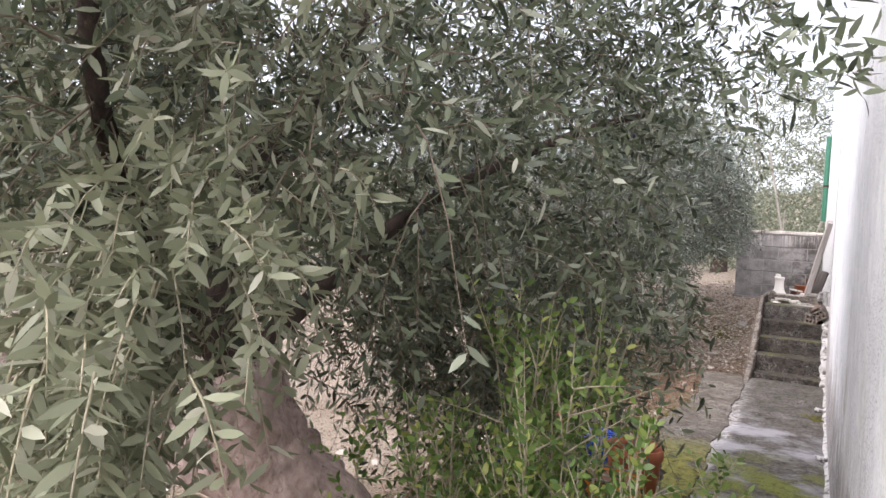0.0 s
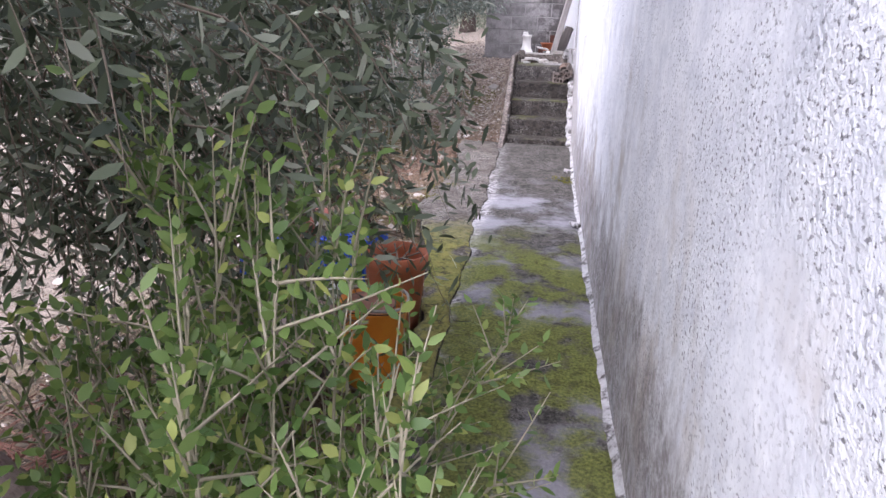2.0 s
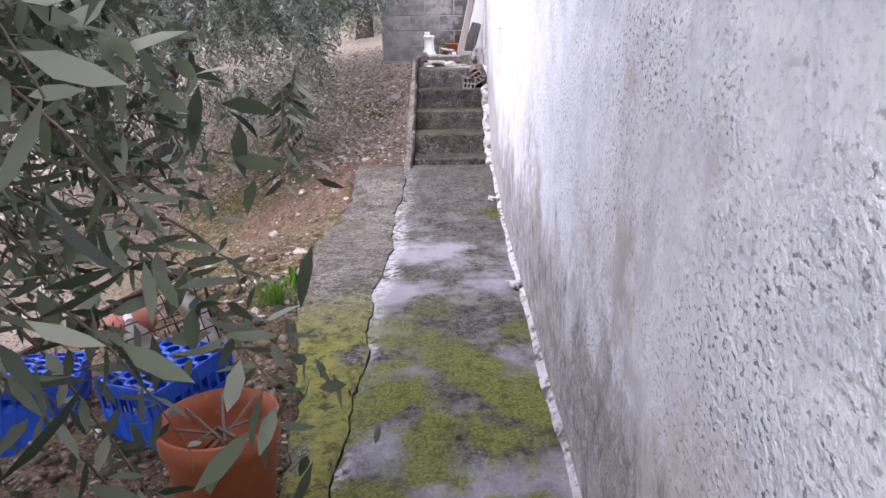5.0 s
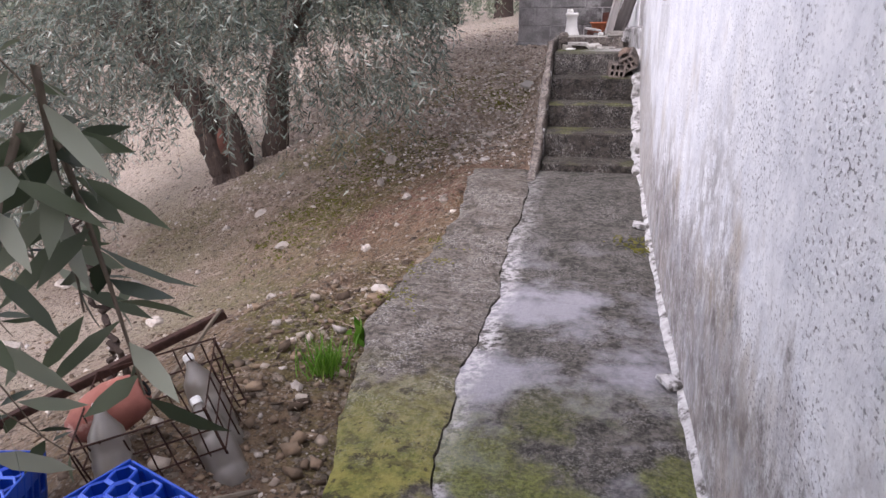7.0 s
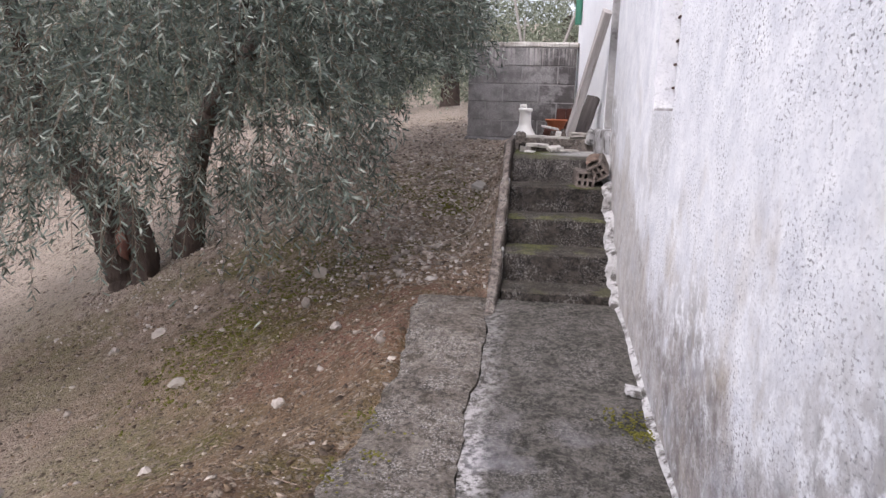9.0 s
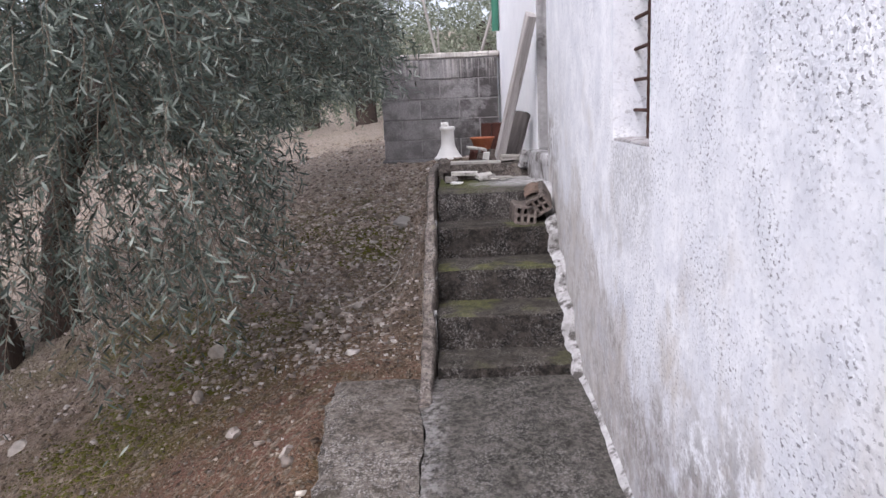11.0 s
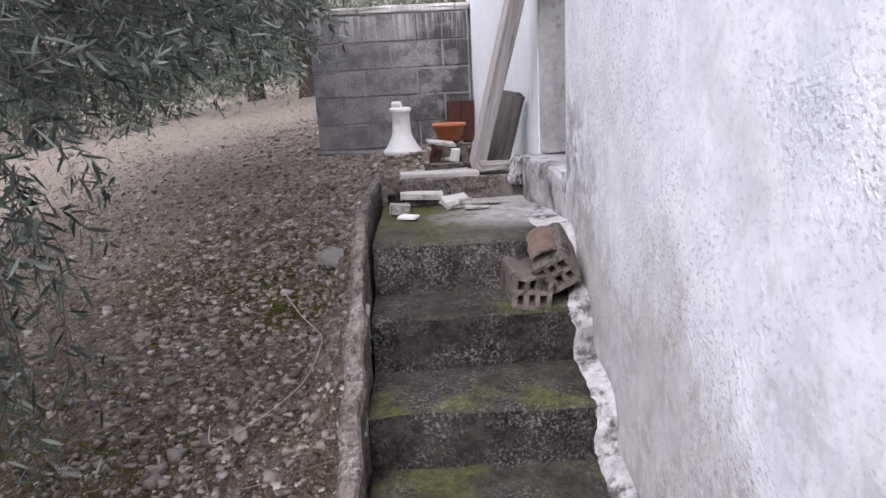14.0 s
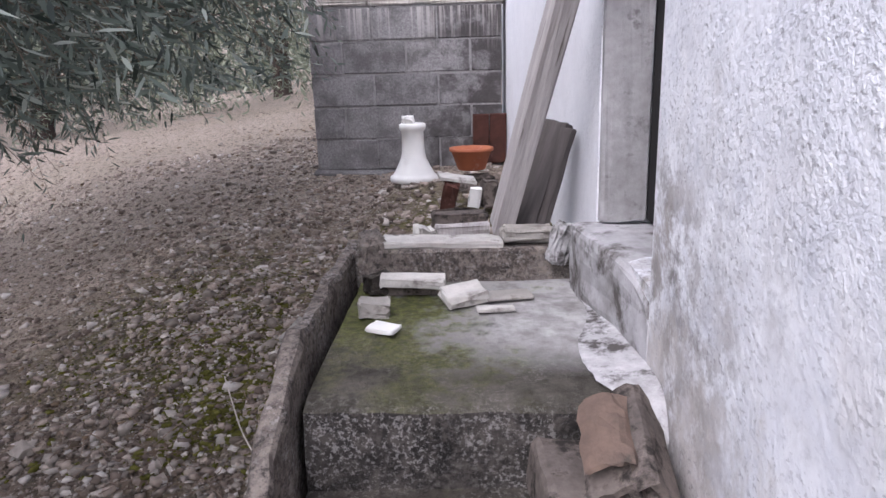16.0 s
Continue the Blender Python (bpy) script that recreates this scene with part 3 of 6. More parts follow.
def uneven(x, y):
    rise = 0.105 * float(ease(y, 6.7, 8.25))
    return rise + 0.010 * noise.noise((x * 2.2, y * 2.2, 5)) + 0.004 * noise.noise((x * 9, y * 9, 2))


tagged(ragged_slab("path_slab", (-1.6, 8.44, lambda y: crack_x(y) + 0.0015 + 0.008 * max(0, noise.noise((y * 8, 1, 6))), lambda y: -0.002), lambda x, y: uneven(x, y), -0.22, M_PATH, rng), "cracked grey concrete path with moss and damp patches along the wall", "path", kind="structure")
apron_left = lambda y: float(ramp(y, APRON_Y, APRON_X)) + 0.03 * noise.noise((y * 5, 0, 0)) + 0.018 * noise.noise((y * 17, 4, 0))
tagged(ragged_slab("path_apron", (-1.6, 8.4, apron_left, lambda y: crack_x(y) - 0.0018 - 0.010 * max(0, noise.noise((y * 9, 5, 2)))), lambda x, y: uneven(x, y) + 0.006, -0.3, M_APRON, rng), "mossy yellowish concrete strip split from the path by a crack", "path", kind="structure")

# lime fillet along the foot of the wall
bm = bmesh.new()
ys = np.arange(-1.5, 8.4, 0.05)
prev = None
for y in ys:
    w = max(0.004, 0.016 + 0.018 * noise.noise((y * 2.3, 0, 0)) + 0.012 * noise.noise((y * 9, 4, 0)))
    h = max(0.006, 0.018 + 0.014 * noise.noise((y * 3.1, 9, 0)))
    z = uneven(-0.03, y) - 0.004
    row = [bm.verts.new(p) for p in ((-w - 0.006, y, z), (-w * 0.6, y, z + h * 0.5), (0.004, y, z + h))]
    if prev:
        for k in range(2):
            bm.faces.new((prev[k], prev[k + 1], row[k + 1], row[k]))
    prev = row
tagged(part("lime_fillet", bm, M_LIME, smooth=True), "broken white lime fillet at the wall's foot", "trim", kind="structure")


# ---- house ----
def build_house():
    T, H = 0.34, 4.6
    bm = bmesh.new()

    def seg(y0, y1, z0, z1, x0=0.0, x1=0.0):
        vs = [bm.verts.new(p) for p in ((x0, y0, z0), (x1, y1, z0), (T, y1, z0), (T, y0, z0), (x0, y0, z1), (x1, y1, z1), (T, y1, z1), (T, y0, z1))]
        for f in ((0, 1, 5, 4), (1, 2, 6, 5), (2, 3, 7, 6), (3, 0, 4, 7), (4, 5, 6, 7), (3, 2, 1, 0)):
            bm.faces.new([vs[k] for k in f])
    seg(-3, 7.40, -0.3, H)
    seg(7.40, 7.82, -0.3, 1.14)
    seg(7.40, 7.82, 1.95, H)
    seg(7.82, 9.44, -0.3, H)
    seg(9.44, 9.96, -0.3, 0.99)
    seg(9.44, 9.96, 2.75, H)
    seg(9.96, 12.75, -0.3, H, 0.0, -0.085)
    bmesh.ops.remove_doubles(bm, verts=bm.verts, dist=0.0005)
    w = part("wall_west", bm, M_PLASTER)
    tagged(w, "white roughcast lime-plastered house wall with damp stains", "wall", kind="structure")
    # unseen walls, roof and floor added to keep light out of the house
    bm = bmesh.new()
    for size, at in (((0.3, 15.75, 4.9), (5.2, 4.9, 2.15)), ((5.0, 0.3, 4.9), (2.86, -3.15, 2.15)), ((5.0, 0.3, 4.9), (2.86, 12.6, 2.15))):
        add_box(bm, size, Matrix.Translation(at))
    tagged(part("wall_rest", bm, M_PLASTER), "unseen outer walls that keep light out of the house", "wall", kind="structure")
    tagged(part("roof", box((5.2, 15.7, 0.16), Matrix.Translation((2.68, 4.85, 4.69))), M_TERRA_OLD), "unseen flat roof that keeps light out of the house", "roof", kind="structure")
    tagged(part("floor", box((5.0, 15.4, 0.1), Matrix.Translation((2.85, 4.8, 0.2))), M_GREYDOOR), "unseen floor that closes the house below", "floor", kind="structure")


build_house()

def build_window():
    w = empty("window_1", Matrix.Translation((0.0, 7.61, 1.14)))
    tagged(w, "small barred window with a tan timber frame and rusty bars", "window", kind="structure")
    part("window_sill", box((0.33, 0.419, 0.010), Matrix.Translation((0.168, 0, 0.004)), 0.003, 0.0015, 3), M_PLASTER, w, "rough whitewashed sill")
    fr = bmesh.new()
    add_box(fr, (0.03, 0.026, 0.78), Matrix.Translation((0.235, 0.195, 0.412)), 0.004)
    add_box(fr, (0.06, 0.034, 0.78), Matrix.Translation((0.225, -0.190, 0.412)), 0.005)
    add_box(fr, (0.058, 0.344, 0.03), Matrix.Translation((0.225, 0, 0.037)), 0.005)
    part("window_frame", fr, M_TAN, w, "peeling tan timber frame")
    leaf = bmesh.new()
    for k in range(2):
        add_box(leaf, (0.012, 0.026, 0.72), Matrix.Translation((0.248, 0.140 - 0.07 * k, 0.425)), 0.003)
    cs = part("casement", leaf, M_TAN, w)
    # opaque dark pane: the unlit room behind is painted on
    part("pane", box((0.006, 0.30, 0.74), Matrix.Translation((0.265, 0, 0.44))), M_DARK, cs, "dark pane, the unlit room put into its colour")
    for k in range(8):
        part("bar", tube([(0.07 + rng.uniform(-0.004, 0.004), -0.215, 0.094 + 0.093 * k), (0.07, 0, 0.094 + 0.093 * k + rng.uniform(-0.003, 0.003)), (0.07, 0.215, 0.094 + 0.093 * k)], 0.0058, 8), M_RUST, w, "rusty horizontal bar")
    for y in (0.015, -0.13):
        pts = [(0.058, y + 0.0008 * (z % 2), 0.012 + 0.0195 * z) for z in range(41)]
        part("bar", tube(pts, [0.0040 + 0.0007 * (k % 2) for k in range(41)], 8), M_RUST, w, "ribbed upright bar")


build_window()

# door recess at the landing
d = empty("door_1", Matrix.Translation((0, 9.73, 1.0)))
tagged(d, "narrow recessed doorway with a grey rendered reveal", "door", kind="structure")
part("reveal", box((0.112, 0.03, 1.74), Matrix.Translation((0.061, 0.213, 0.875)), 0.004, 0.003, 4), M_GREYDOOR, d, "grey rough reveal")
# dark sheet added in the doorway, where only an unlit gap shows
part("dark_gap", box((0.05, 0.50, 1.74), Matrix.Translation((0.148, -0.035, 0.875)), 0.004), M_DARK, d, "dark sheet for the doorway's unlit gap")
M_STEP = simple("worn_whitewash", (0.50, 0.49, 0.50), (0.24, 0.23, 0.225), 18, 0.9, spots=((0.11, 0.10, 0.092), 0.52))
bm = box((0.36, 0.54, 0.185), Matrix.Translation((0.115, 9.70, 0.905)), 0.014, 0.005, 4, rng)
for v in bm.verts:
    v.co.x += 0.062 * float(ease(v.co.y, 9.98, 9.44)) if v.co.x < 0.1 else 0.0
    v.co.z -= 0.03 * float(ease(v.co.y, 9.7, 9.44)) if v.co.z > 0.95 else 0.0
tagged(part("door_step", bm, M_STEP, smooth=False), "whitewashed worn plinth at the doorway", "step", kind="structure")


# ---- stairs ----
STEP_Y = (8.385, 8.59, 8.836, 9.09, 9.30)
STEP_Z = (0.165, 0.332, 0.495, 0.66, 0.822)


def build_stairs():
    st = empty("stairs", Matrix.Translation((-0.33, 8.65, 0)))
    tagged(st, "five dark mossy cast concrete steps against the house wall", "stairs", kind="structure")
    for i, (y, z) in enumerate(zip(STEP_Y, STEP_Z)):
        y1 = STEP_Y[i + 1] + 0.03 if i < 4 else 10.06
        rr = random.Random(20 + i)
        z0 = -0.1
        bm = bmesh.new()
        nx, L = 22, y1 - y
        prof = [(0.006, z0), (0.004, z - 0.10), (0.0, z - 0.035), (0.002, z - 0.012), (0.014, z - 0.001), (0.06, z + 0.001)]
        prof += [(0.06 + (L - 0.06) * k / 6, z + 0.002) for k in range(1, 7)]
        rows = []
        for a in range(nx + 1):
            x = -0.30 + 0.60 * a / nx + (0 if a in (0, nx) else rr.uniform(-0.006, 0.006))
            chip = max(0, noise.noise((x * 7, i * 3.1, 0.4))) * 0.026 + max(0, noise.noise((x * 23, i * 1.7, 4.4))) * 0.012 + rr.uniform(0, 0.003)
            rows.append([bm.verts.new((x, y - 8.65 + dy + (chip if 1 < k < 5 else 0) + 0.014 * noise.noise((x * 3, i, dy * 8)), zz - (chip * 0.5 if k == 4 else 0) + (0.006 * noise.noise((x * 5, dy * 9, i)) if k > 3 else 0))) for k, (dy, zz) in enumerate(prof)])
        for r0, r1 in zip(rows, rows[1:]):
            for k in range(len(prof) - 1):
                bm.faces.new((r0[k], r0[k + 1], r1[k + 1], r1[k]))
        for r in (rows[0], rows[-1]):
            lo = [bm.verts.new((r[0].co.x, r[-1].co.y, z0))]
            bm.faces.new(r + lo)
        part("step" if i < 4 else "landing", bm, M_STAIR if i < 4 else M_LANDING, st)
    # broken lime edge up the wall side
    bm = bmesh.new()
    prev = None
    pts = []
    for i, (y, z) in enumerate(zip(STEP_Y, STEP_Z)):
        zb = STEP_Z[i - 1] if i else 0.0
        pts += [(y - 0.030, zb + 0.035), (y - 0.014, z - 0.055), (y + 0.045, z + 0.010)]
    pts += [(9.5, 0.832), (9.75, 0.832), (10.0, 0.832)]
    fine = [(p.x, p.y) for p in smooth_line([(a, c, 0) for a, c in pts], 9)]
    for k, (y, z) in enumerate(fine):
        w = 0.008 + 0.020 * max(-0.4, noise.noise((k * 0.13, 2, 0))) + 0.006 * rng.random() + (0.05 * ease(y, 9.3, 9.4) * ease(y, 9.8, 9.55)) - 0.012 * ease(8.6, y, y + 0.2)
        lie = float(ease(y, 9.3, 9.4))
        row = [bm.verts.new((a, b, c)) for a, b, c in ((0.285 - w, y - 8.65 - 0.004, z - 0.004), (0.30 - w * 0.4, y - 8.65 - 0.010, z + 0.010 - 0.007 * lie), (0.328, y - 8.65 - 0.010, z + 0.018 - 0.008 * lie))]
        if prev:
            for q in range(2):
                bm.faces.new((prev[q], prev[q + 1], row[q + 1], row[q]))
        prev = row
    part("lime_edge", bm, M_LIME, st, "broken whitewashed edging")


build_stairs()

# kerb on the open side of the stairs
line = [(-0.680, 8.14, 0.10), (-0.672, 8.40, 0.215), (-0.668, 8.62, 0.40), (-0.666, 8.86, 0.575), (-0.664, 9.1, 0.735), (-0.664, 9.32, 0.885), (-0.676, 9.6, 0.895), (-0.676, 9.9, 0.90), (-0.655, 10.12, 0.925)]
bm = bmesh.new()
prev = None
for k, p in enumerate(smooth_line(line, 7)):
    w = 0.027 - 0.007 * ease(p.y, 8.9, 9.3) + rng.uniform(-0.003, 0.003) + 0.009 * noise.noise((k * 0.45, 0, 0))
    p = p + Vector((0.012 * noise.noise((k * 0.4, 7, 0)), 0, 0.016 * noise.noise((k * 0.5, 0, 9))))
    q = [(p.x - w, p.y, p.z - 0.75), (p.x - w, p.y, p.z - 0.012), (p.x - w * 0.7, p.y, p.z + rng.uniform(-0.004, 0.004)), (p.x + w * 0.7, p.y, p.z + rng.uniform(-0.004, 0.004)), (p.x + w, p.y, p.z - 0.014), (p.x + w, p.y, p.z - 0.75)]
    row = [bm.verts.new(v) for v in q]
    if prev:
        for i in range(5):
            bm.faces.new((prev[i], prev[i + 1], row[i + 1], row[i]))
    else:
        bm.faces.new(row)
    prev = row
bm.faces.new(prev[::-1])
tagged(part("stair_kerb", bm, M_KERB), "weathered raised concrete kerb beside the steps", "kerb", kind="structure")

# back curb of the landing with pale capping
bm = box((0.60, 0.13, 0.30), Matrix.Translation((-0.345, 10.085, 0.765)), 0.012, 0.005, 3, rng)
tagged(part("landing_curb", bm, M_KERB), "rough concrete upstand at the back of the landing", "kerb", kind="structure")
bm = box((0.34, 0.10, 0.018), Matrix.Translation((-0.405, 10.09, 0.923)) @ pose(0, 0, 0, 0, 1, 0), 0.004, 0.0022, 4, rng)
tagged(part("capping_tile", bm, M_TILE), "pale capping tile on the landing's upstand", "tile")
bm = box((0.075, 0.11, 0.15), Matrix.Translation((-0.605, 10.08, 0.88)) @ pose(0, 0, 0, 4, 0, 12), 0.022, 0.006, 2, rng)
tagged(part("stone", bm, M_KERB), "rounded grey stone at the corner of the landing", "stone")
bm = box((0.15, 0.055, 0.045), Matrix.Translation((-0.165, 10.09, 0.940)) @ pose(0, 0, 0, 0, 2, 4), 0.014, 0.004, 2, rng)
tagged(part("stone", bm, M_GREYTILE), "long grey stone on the landing's upstand", "stone")
bm = box((0.055, 0.04, 0.11), Matrix.Translation((-0.085, 9.99, 0.935)) @ pose(0, 0, 0, 8, 14, 25), 0.012, 0.007, 2, rng)
tagged(part("lime_lump", bm, M_LIME), "broken lump of whitewashed plaster leaning by the doorway", "rubble")


# ---- block wall ----
def build_block_wall():
    w = empty("wall_blocks", Matrix.Translation((-0.67, 12.45, 0.80)))
    tagged(w, "low wall of weathered grey concrete blocks with streaked mortar top", "wall", kind="structure")
    x0, x1 = -0.60, 0.575
    part("mortar", box((x1 - x0 - 0.02, 0.194, 0.985), Matrix.Translation(((x0 + x1) / 2, 0.102, 0.50))), M_MORTAR, w)
    rr = random.Random(8)
    shapes = {}
    for c in range(5):
        x = x0
        first = 0.2 if c % 2 else 0.39
        k = 0
        while x < x1 - 0.03:
            L = min(first if k == 0 else 0.39, x1 - x)
            key = (round(L, 2), rr.randrange(3))
            if key not in shapes:
                bm = box((L - 0.012, 0.20, 0.184), Matrix(), 0.006, 0.003, 0, random.Random(len(shapes)))
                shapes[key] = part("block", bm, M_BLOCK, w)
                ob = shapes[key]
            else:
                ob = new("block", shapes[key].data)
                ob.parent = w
            ob.location = (x + L / 2, 0.10 + rr.uniform(-0.004, 0.004), 0.10 + 0.194 * c)
            x += L
            k += 1
    bm = box((x1 - x0 + 0.02, 0.215, 0.05), Matrix.Translation(((x0 + x1) / 2, 0.10, 1.005)), 0.015, 0.008, 5, rr)
    part("coping", bm, M_COPING, w, "pale streaked mortar capping")
    part("footing", box((x1 - x0 + 0.05, 0.24, 0.28), Matrix.Translation(((x0 + x1) / 2, 0.11, -0.135)), 0.02, 0.008, 2, rr), M_BLOCK, w)


build_block_wall()

for y, z, h in ((9.10, 0.655, 0.09), (9.09, 0.59, 0.05), (8.60, 0.32, 0.07), (8.585, 0.25, 0.08), (8.57, 0.20, 0.05), (8.83, 0.47, 0.05)):
    ob = part("lime_flake", box((0.010, 0.028, h), Matrix(), 0.003, 0.004, 1, rng), M_LIME, None)
    ob.matrix_basis = pose(-0.640, y, z, -38, 0, 0)
    tagged(ob, "flake of whitewash left on the kerb's inner face", "plaster", kind="structure")


# ---- stone shape ----
def rock_bm(size, seed, detail=2):
    bm = bmesh.new()
    bmesh.ops.create_icosphere(bm, subdivisions=detail, radius=1.0)
    for v in bm.verts:
        k = 1 + 0.45 * noise.noise(v.co * 1.2 + Vector((seed * 3.7, 0, 0))) + 0.28 * noise.noise(v.co * 2.6 + Vector((0, seed, 0)))
        chop = random.Random(round(1e4 * (v.co.x + 3 * v.co.y + 7 * v.co.z)) + seed).uniform(0.8, 1.12)
        v.co = Vector((v.co.x * size[0], v.co.y * size[1], v.co.z * size[2])) * k * chop
    return bm


# ---- trees ----
def leaves_mesh(rng, base, direction, length, width, curl):
    """Lance-shaped leaves as arrays: six corners and four triangles each."""
    n = len(base)
    d = direction / np.linalg.norm(direction, axis=1, keepdims=True)
    side = np.cross(d, rng.normal(size=(n, 3)))
    side /= np.linalg.norm(side, axis=1, keepdims=True) + 1e-9
    up = np.cross(side, d)
    L, W = length[:, None], width[:, None]
    mid1, mid2, tip = base + d * L * 0.32 + up * curl * L, base + d * L * 0.68 + up * curl * L, base + d * L
    v = np.stack([base, mid1 + side * W * 0.5, mid1 - side * W * 0.5, mid2 + side * W * 0.42, mid2 - side * W * 0.42, tip], 1).reshape(-1, 3)
    f = (np.arange(n)[:, None, None] * 6 + np.array([[0, 1, 2], [1, 3, 4], [1, 4, 2], [3, 5, 4]])[None]).reshape(-1, 3)
    return v, f


def fast_mesh(name, v, f, material, parent, label="", smooth=False):
    me = bpy.data.meshes.new(name)
    me.vertices.add(len(v))
    me.vertices.foreach_set("co", np.ascontiguousarray(v, np.float32).ravel())
    k = f.shape[1]
    me.loops.add(f.size)
    me.loops.foreach_set("vertex_index", np.ascontiguousarray(f, np.int32).ravel())
    me.polygons.add(len(f))
    me.polygons.foreach_set("loop_start", np.arange(0, f.size, k, dtype=np.int32))
    me.update(calc_edges=True)
    me.validate()
    me.materials.append(material)
    ob = new(name, me)
    ob.parent = parent
    if label:
        ob["label"] = label
    return ob


def twigs(rng, base, direction, length, droop, per, leaf_len, leaf_w, spread=0.85):
    """Leafy shoots: gives the leaves' arrays and the stems' arrays."""
    n = len(base)
    d = direction / np.linalg.norm(direction, axis=1, keepdims=True)
    t = np.linspace(0.06, 1.0, per)[None, :, None] + rng.normal(0, 0.015, (n, per, 1))
    L = length[:, None, None]
    sag = np.array([0, 0, -1.0])[None, None]
    D = droop[:, None, None]
    pos = base[:, None] + d[:, None] * L * t + sag * L * D * t * t
    tang = d[:, None] + sag * 2 * D * t
    tang /= np.linalg.norm(tang, axis=2, keepdims=True)
    a = np.cross(tang, rng.normal(size=(n, 1, 3)))
    a /= np.linalg.norm(a, axis=2, keepdims=True) + 1e-9
    b = np.cross(tang, a)
    ang = (np.arange(per) // 2 * 1.57 + (np.arange(per) % 2) * np.pi)[None, :, None] + rng.normal(0, 0.4, (n, per, 1))
    out = tang * (1.0 - spread * 0.45) + (a * np.cos(ang) + b * np.sin(ang)) * spread + rng.normal(0, 0.12, (n, per, 3))
    ll = leaf_len * rng.uniform(0.65, 1.15, (n * per)) * (1 - 0.35 * np.clip(t[:, :, 0].ravel() - 0.8, 0, 1))
    lv = leaves_mesh(rng, pos.reshape(-1, 3), out.reshape(-1, 3), ll, leaf_w * rng.uniform(0.75, 1.2, n * per), 0.05)
    ts = np.linspace(0, 1, 4)[None, :, None]
    sp = base[:, None] + d[:, None] * L * ts + sag * L * D * ts * ts
    r = 0.0024 * np.array([1.3, 1.0, 0.7, 0.35])
    ring = np.stack([sp + (a[:, :1] * math.cos(q) + b[:, :1] * math.sin(q)) * r[None, :, None] for q in (0, 2.1, 4.2)], 2)
    sv = ring.reshape(-1, 3)
    idx = np.arange(n)[:, None, None] * 12
    quads = np.array([[s * 3 + k, s * 3 + (k + 1) % 3, s * 3 + 3 + (k + 1) % 3, s * 3 + 3 + k] for s in range(3) for k in range(3)])
    return lv, (sv, (idx + quads[None]).reshape(-1, 4))


def limb(name, pts, r0, r1, material, parent, seed, sides=14, label=""):
    rr = random.Random(seed)
    line = smooth_line(pts, 14 if r0 > 0.1 else 6)
    n = len(line)
    sides = sides * 2 if r0 > 0.1 else sides
    rad = [(r0 + (r1 - r0) * (k / (n - 1)) ** 0.8) * (1 + 0.10 * noise.noise((k * 0.3, seed, 0))) for k in range(n)]
    bm = tube(line, rad, sides, 0.03 if r0 > 0.1 else 0.09, rr)
    if r0 > 0.1:
        # furrows and swellings of old bark
        bm.normal_update()
        grain = (line[-1] - line[0]).normalized()
        for v in bm.verts:
            c = v.co - grain * (0.82 * v.co.dot(grain))
            v.co += v.normal * r0 * (0.22 * noise.noise(c * 5 + Vector((seed, 0, 0))) + 0.10 * noise.noise(c * 17) + 0.05 * noise.noise(c * 40) - 0.16 * abs(noise.noise(c * 9 + Vector((0, 5, 0)))))
    return part(name, bm, material, parent, label, smooth=True)


def clumped(rng, centres, sizes, count):
    pick = rng.integers(0, len(centres), count)
    return centres[pick] + rng.normal(0, 1, (count, 3)) * sizes[pick][:, None], pick


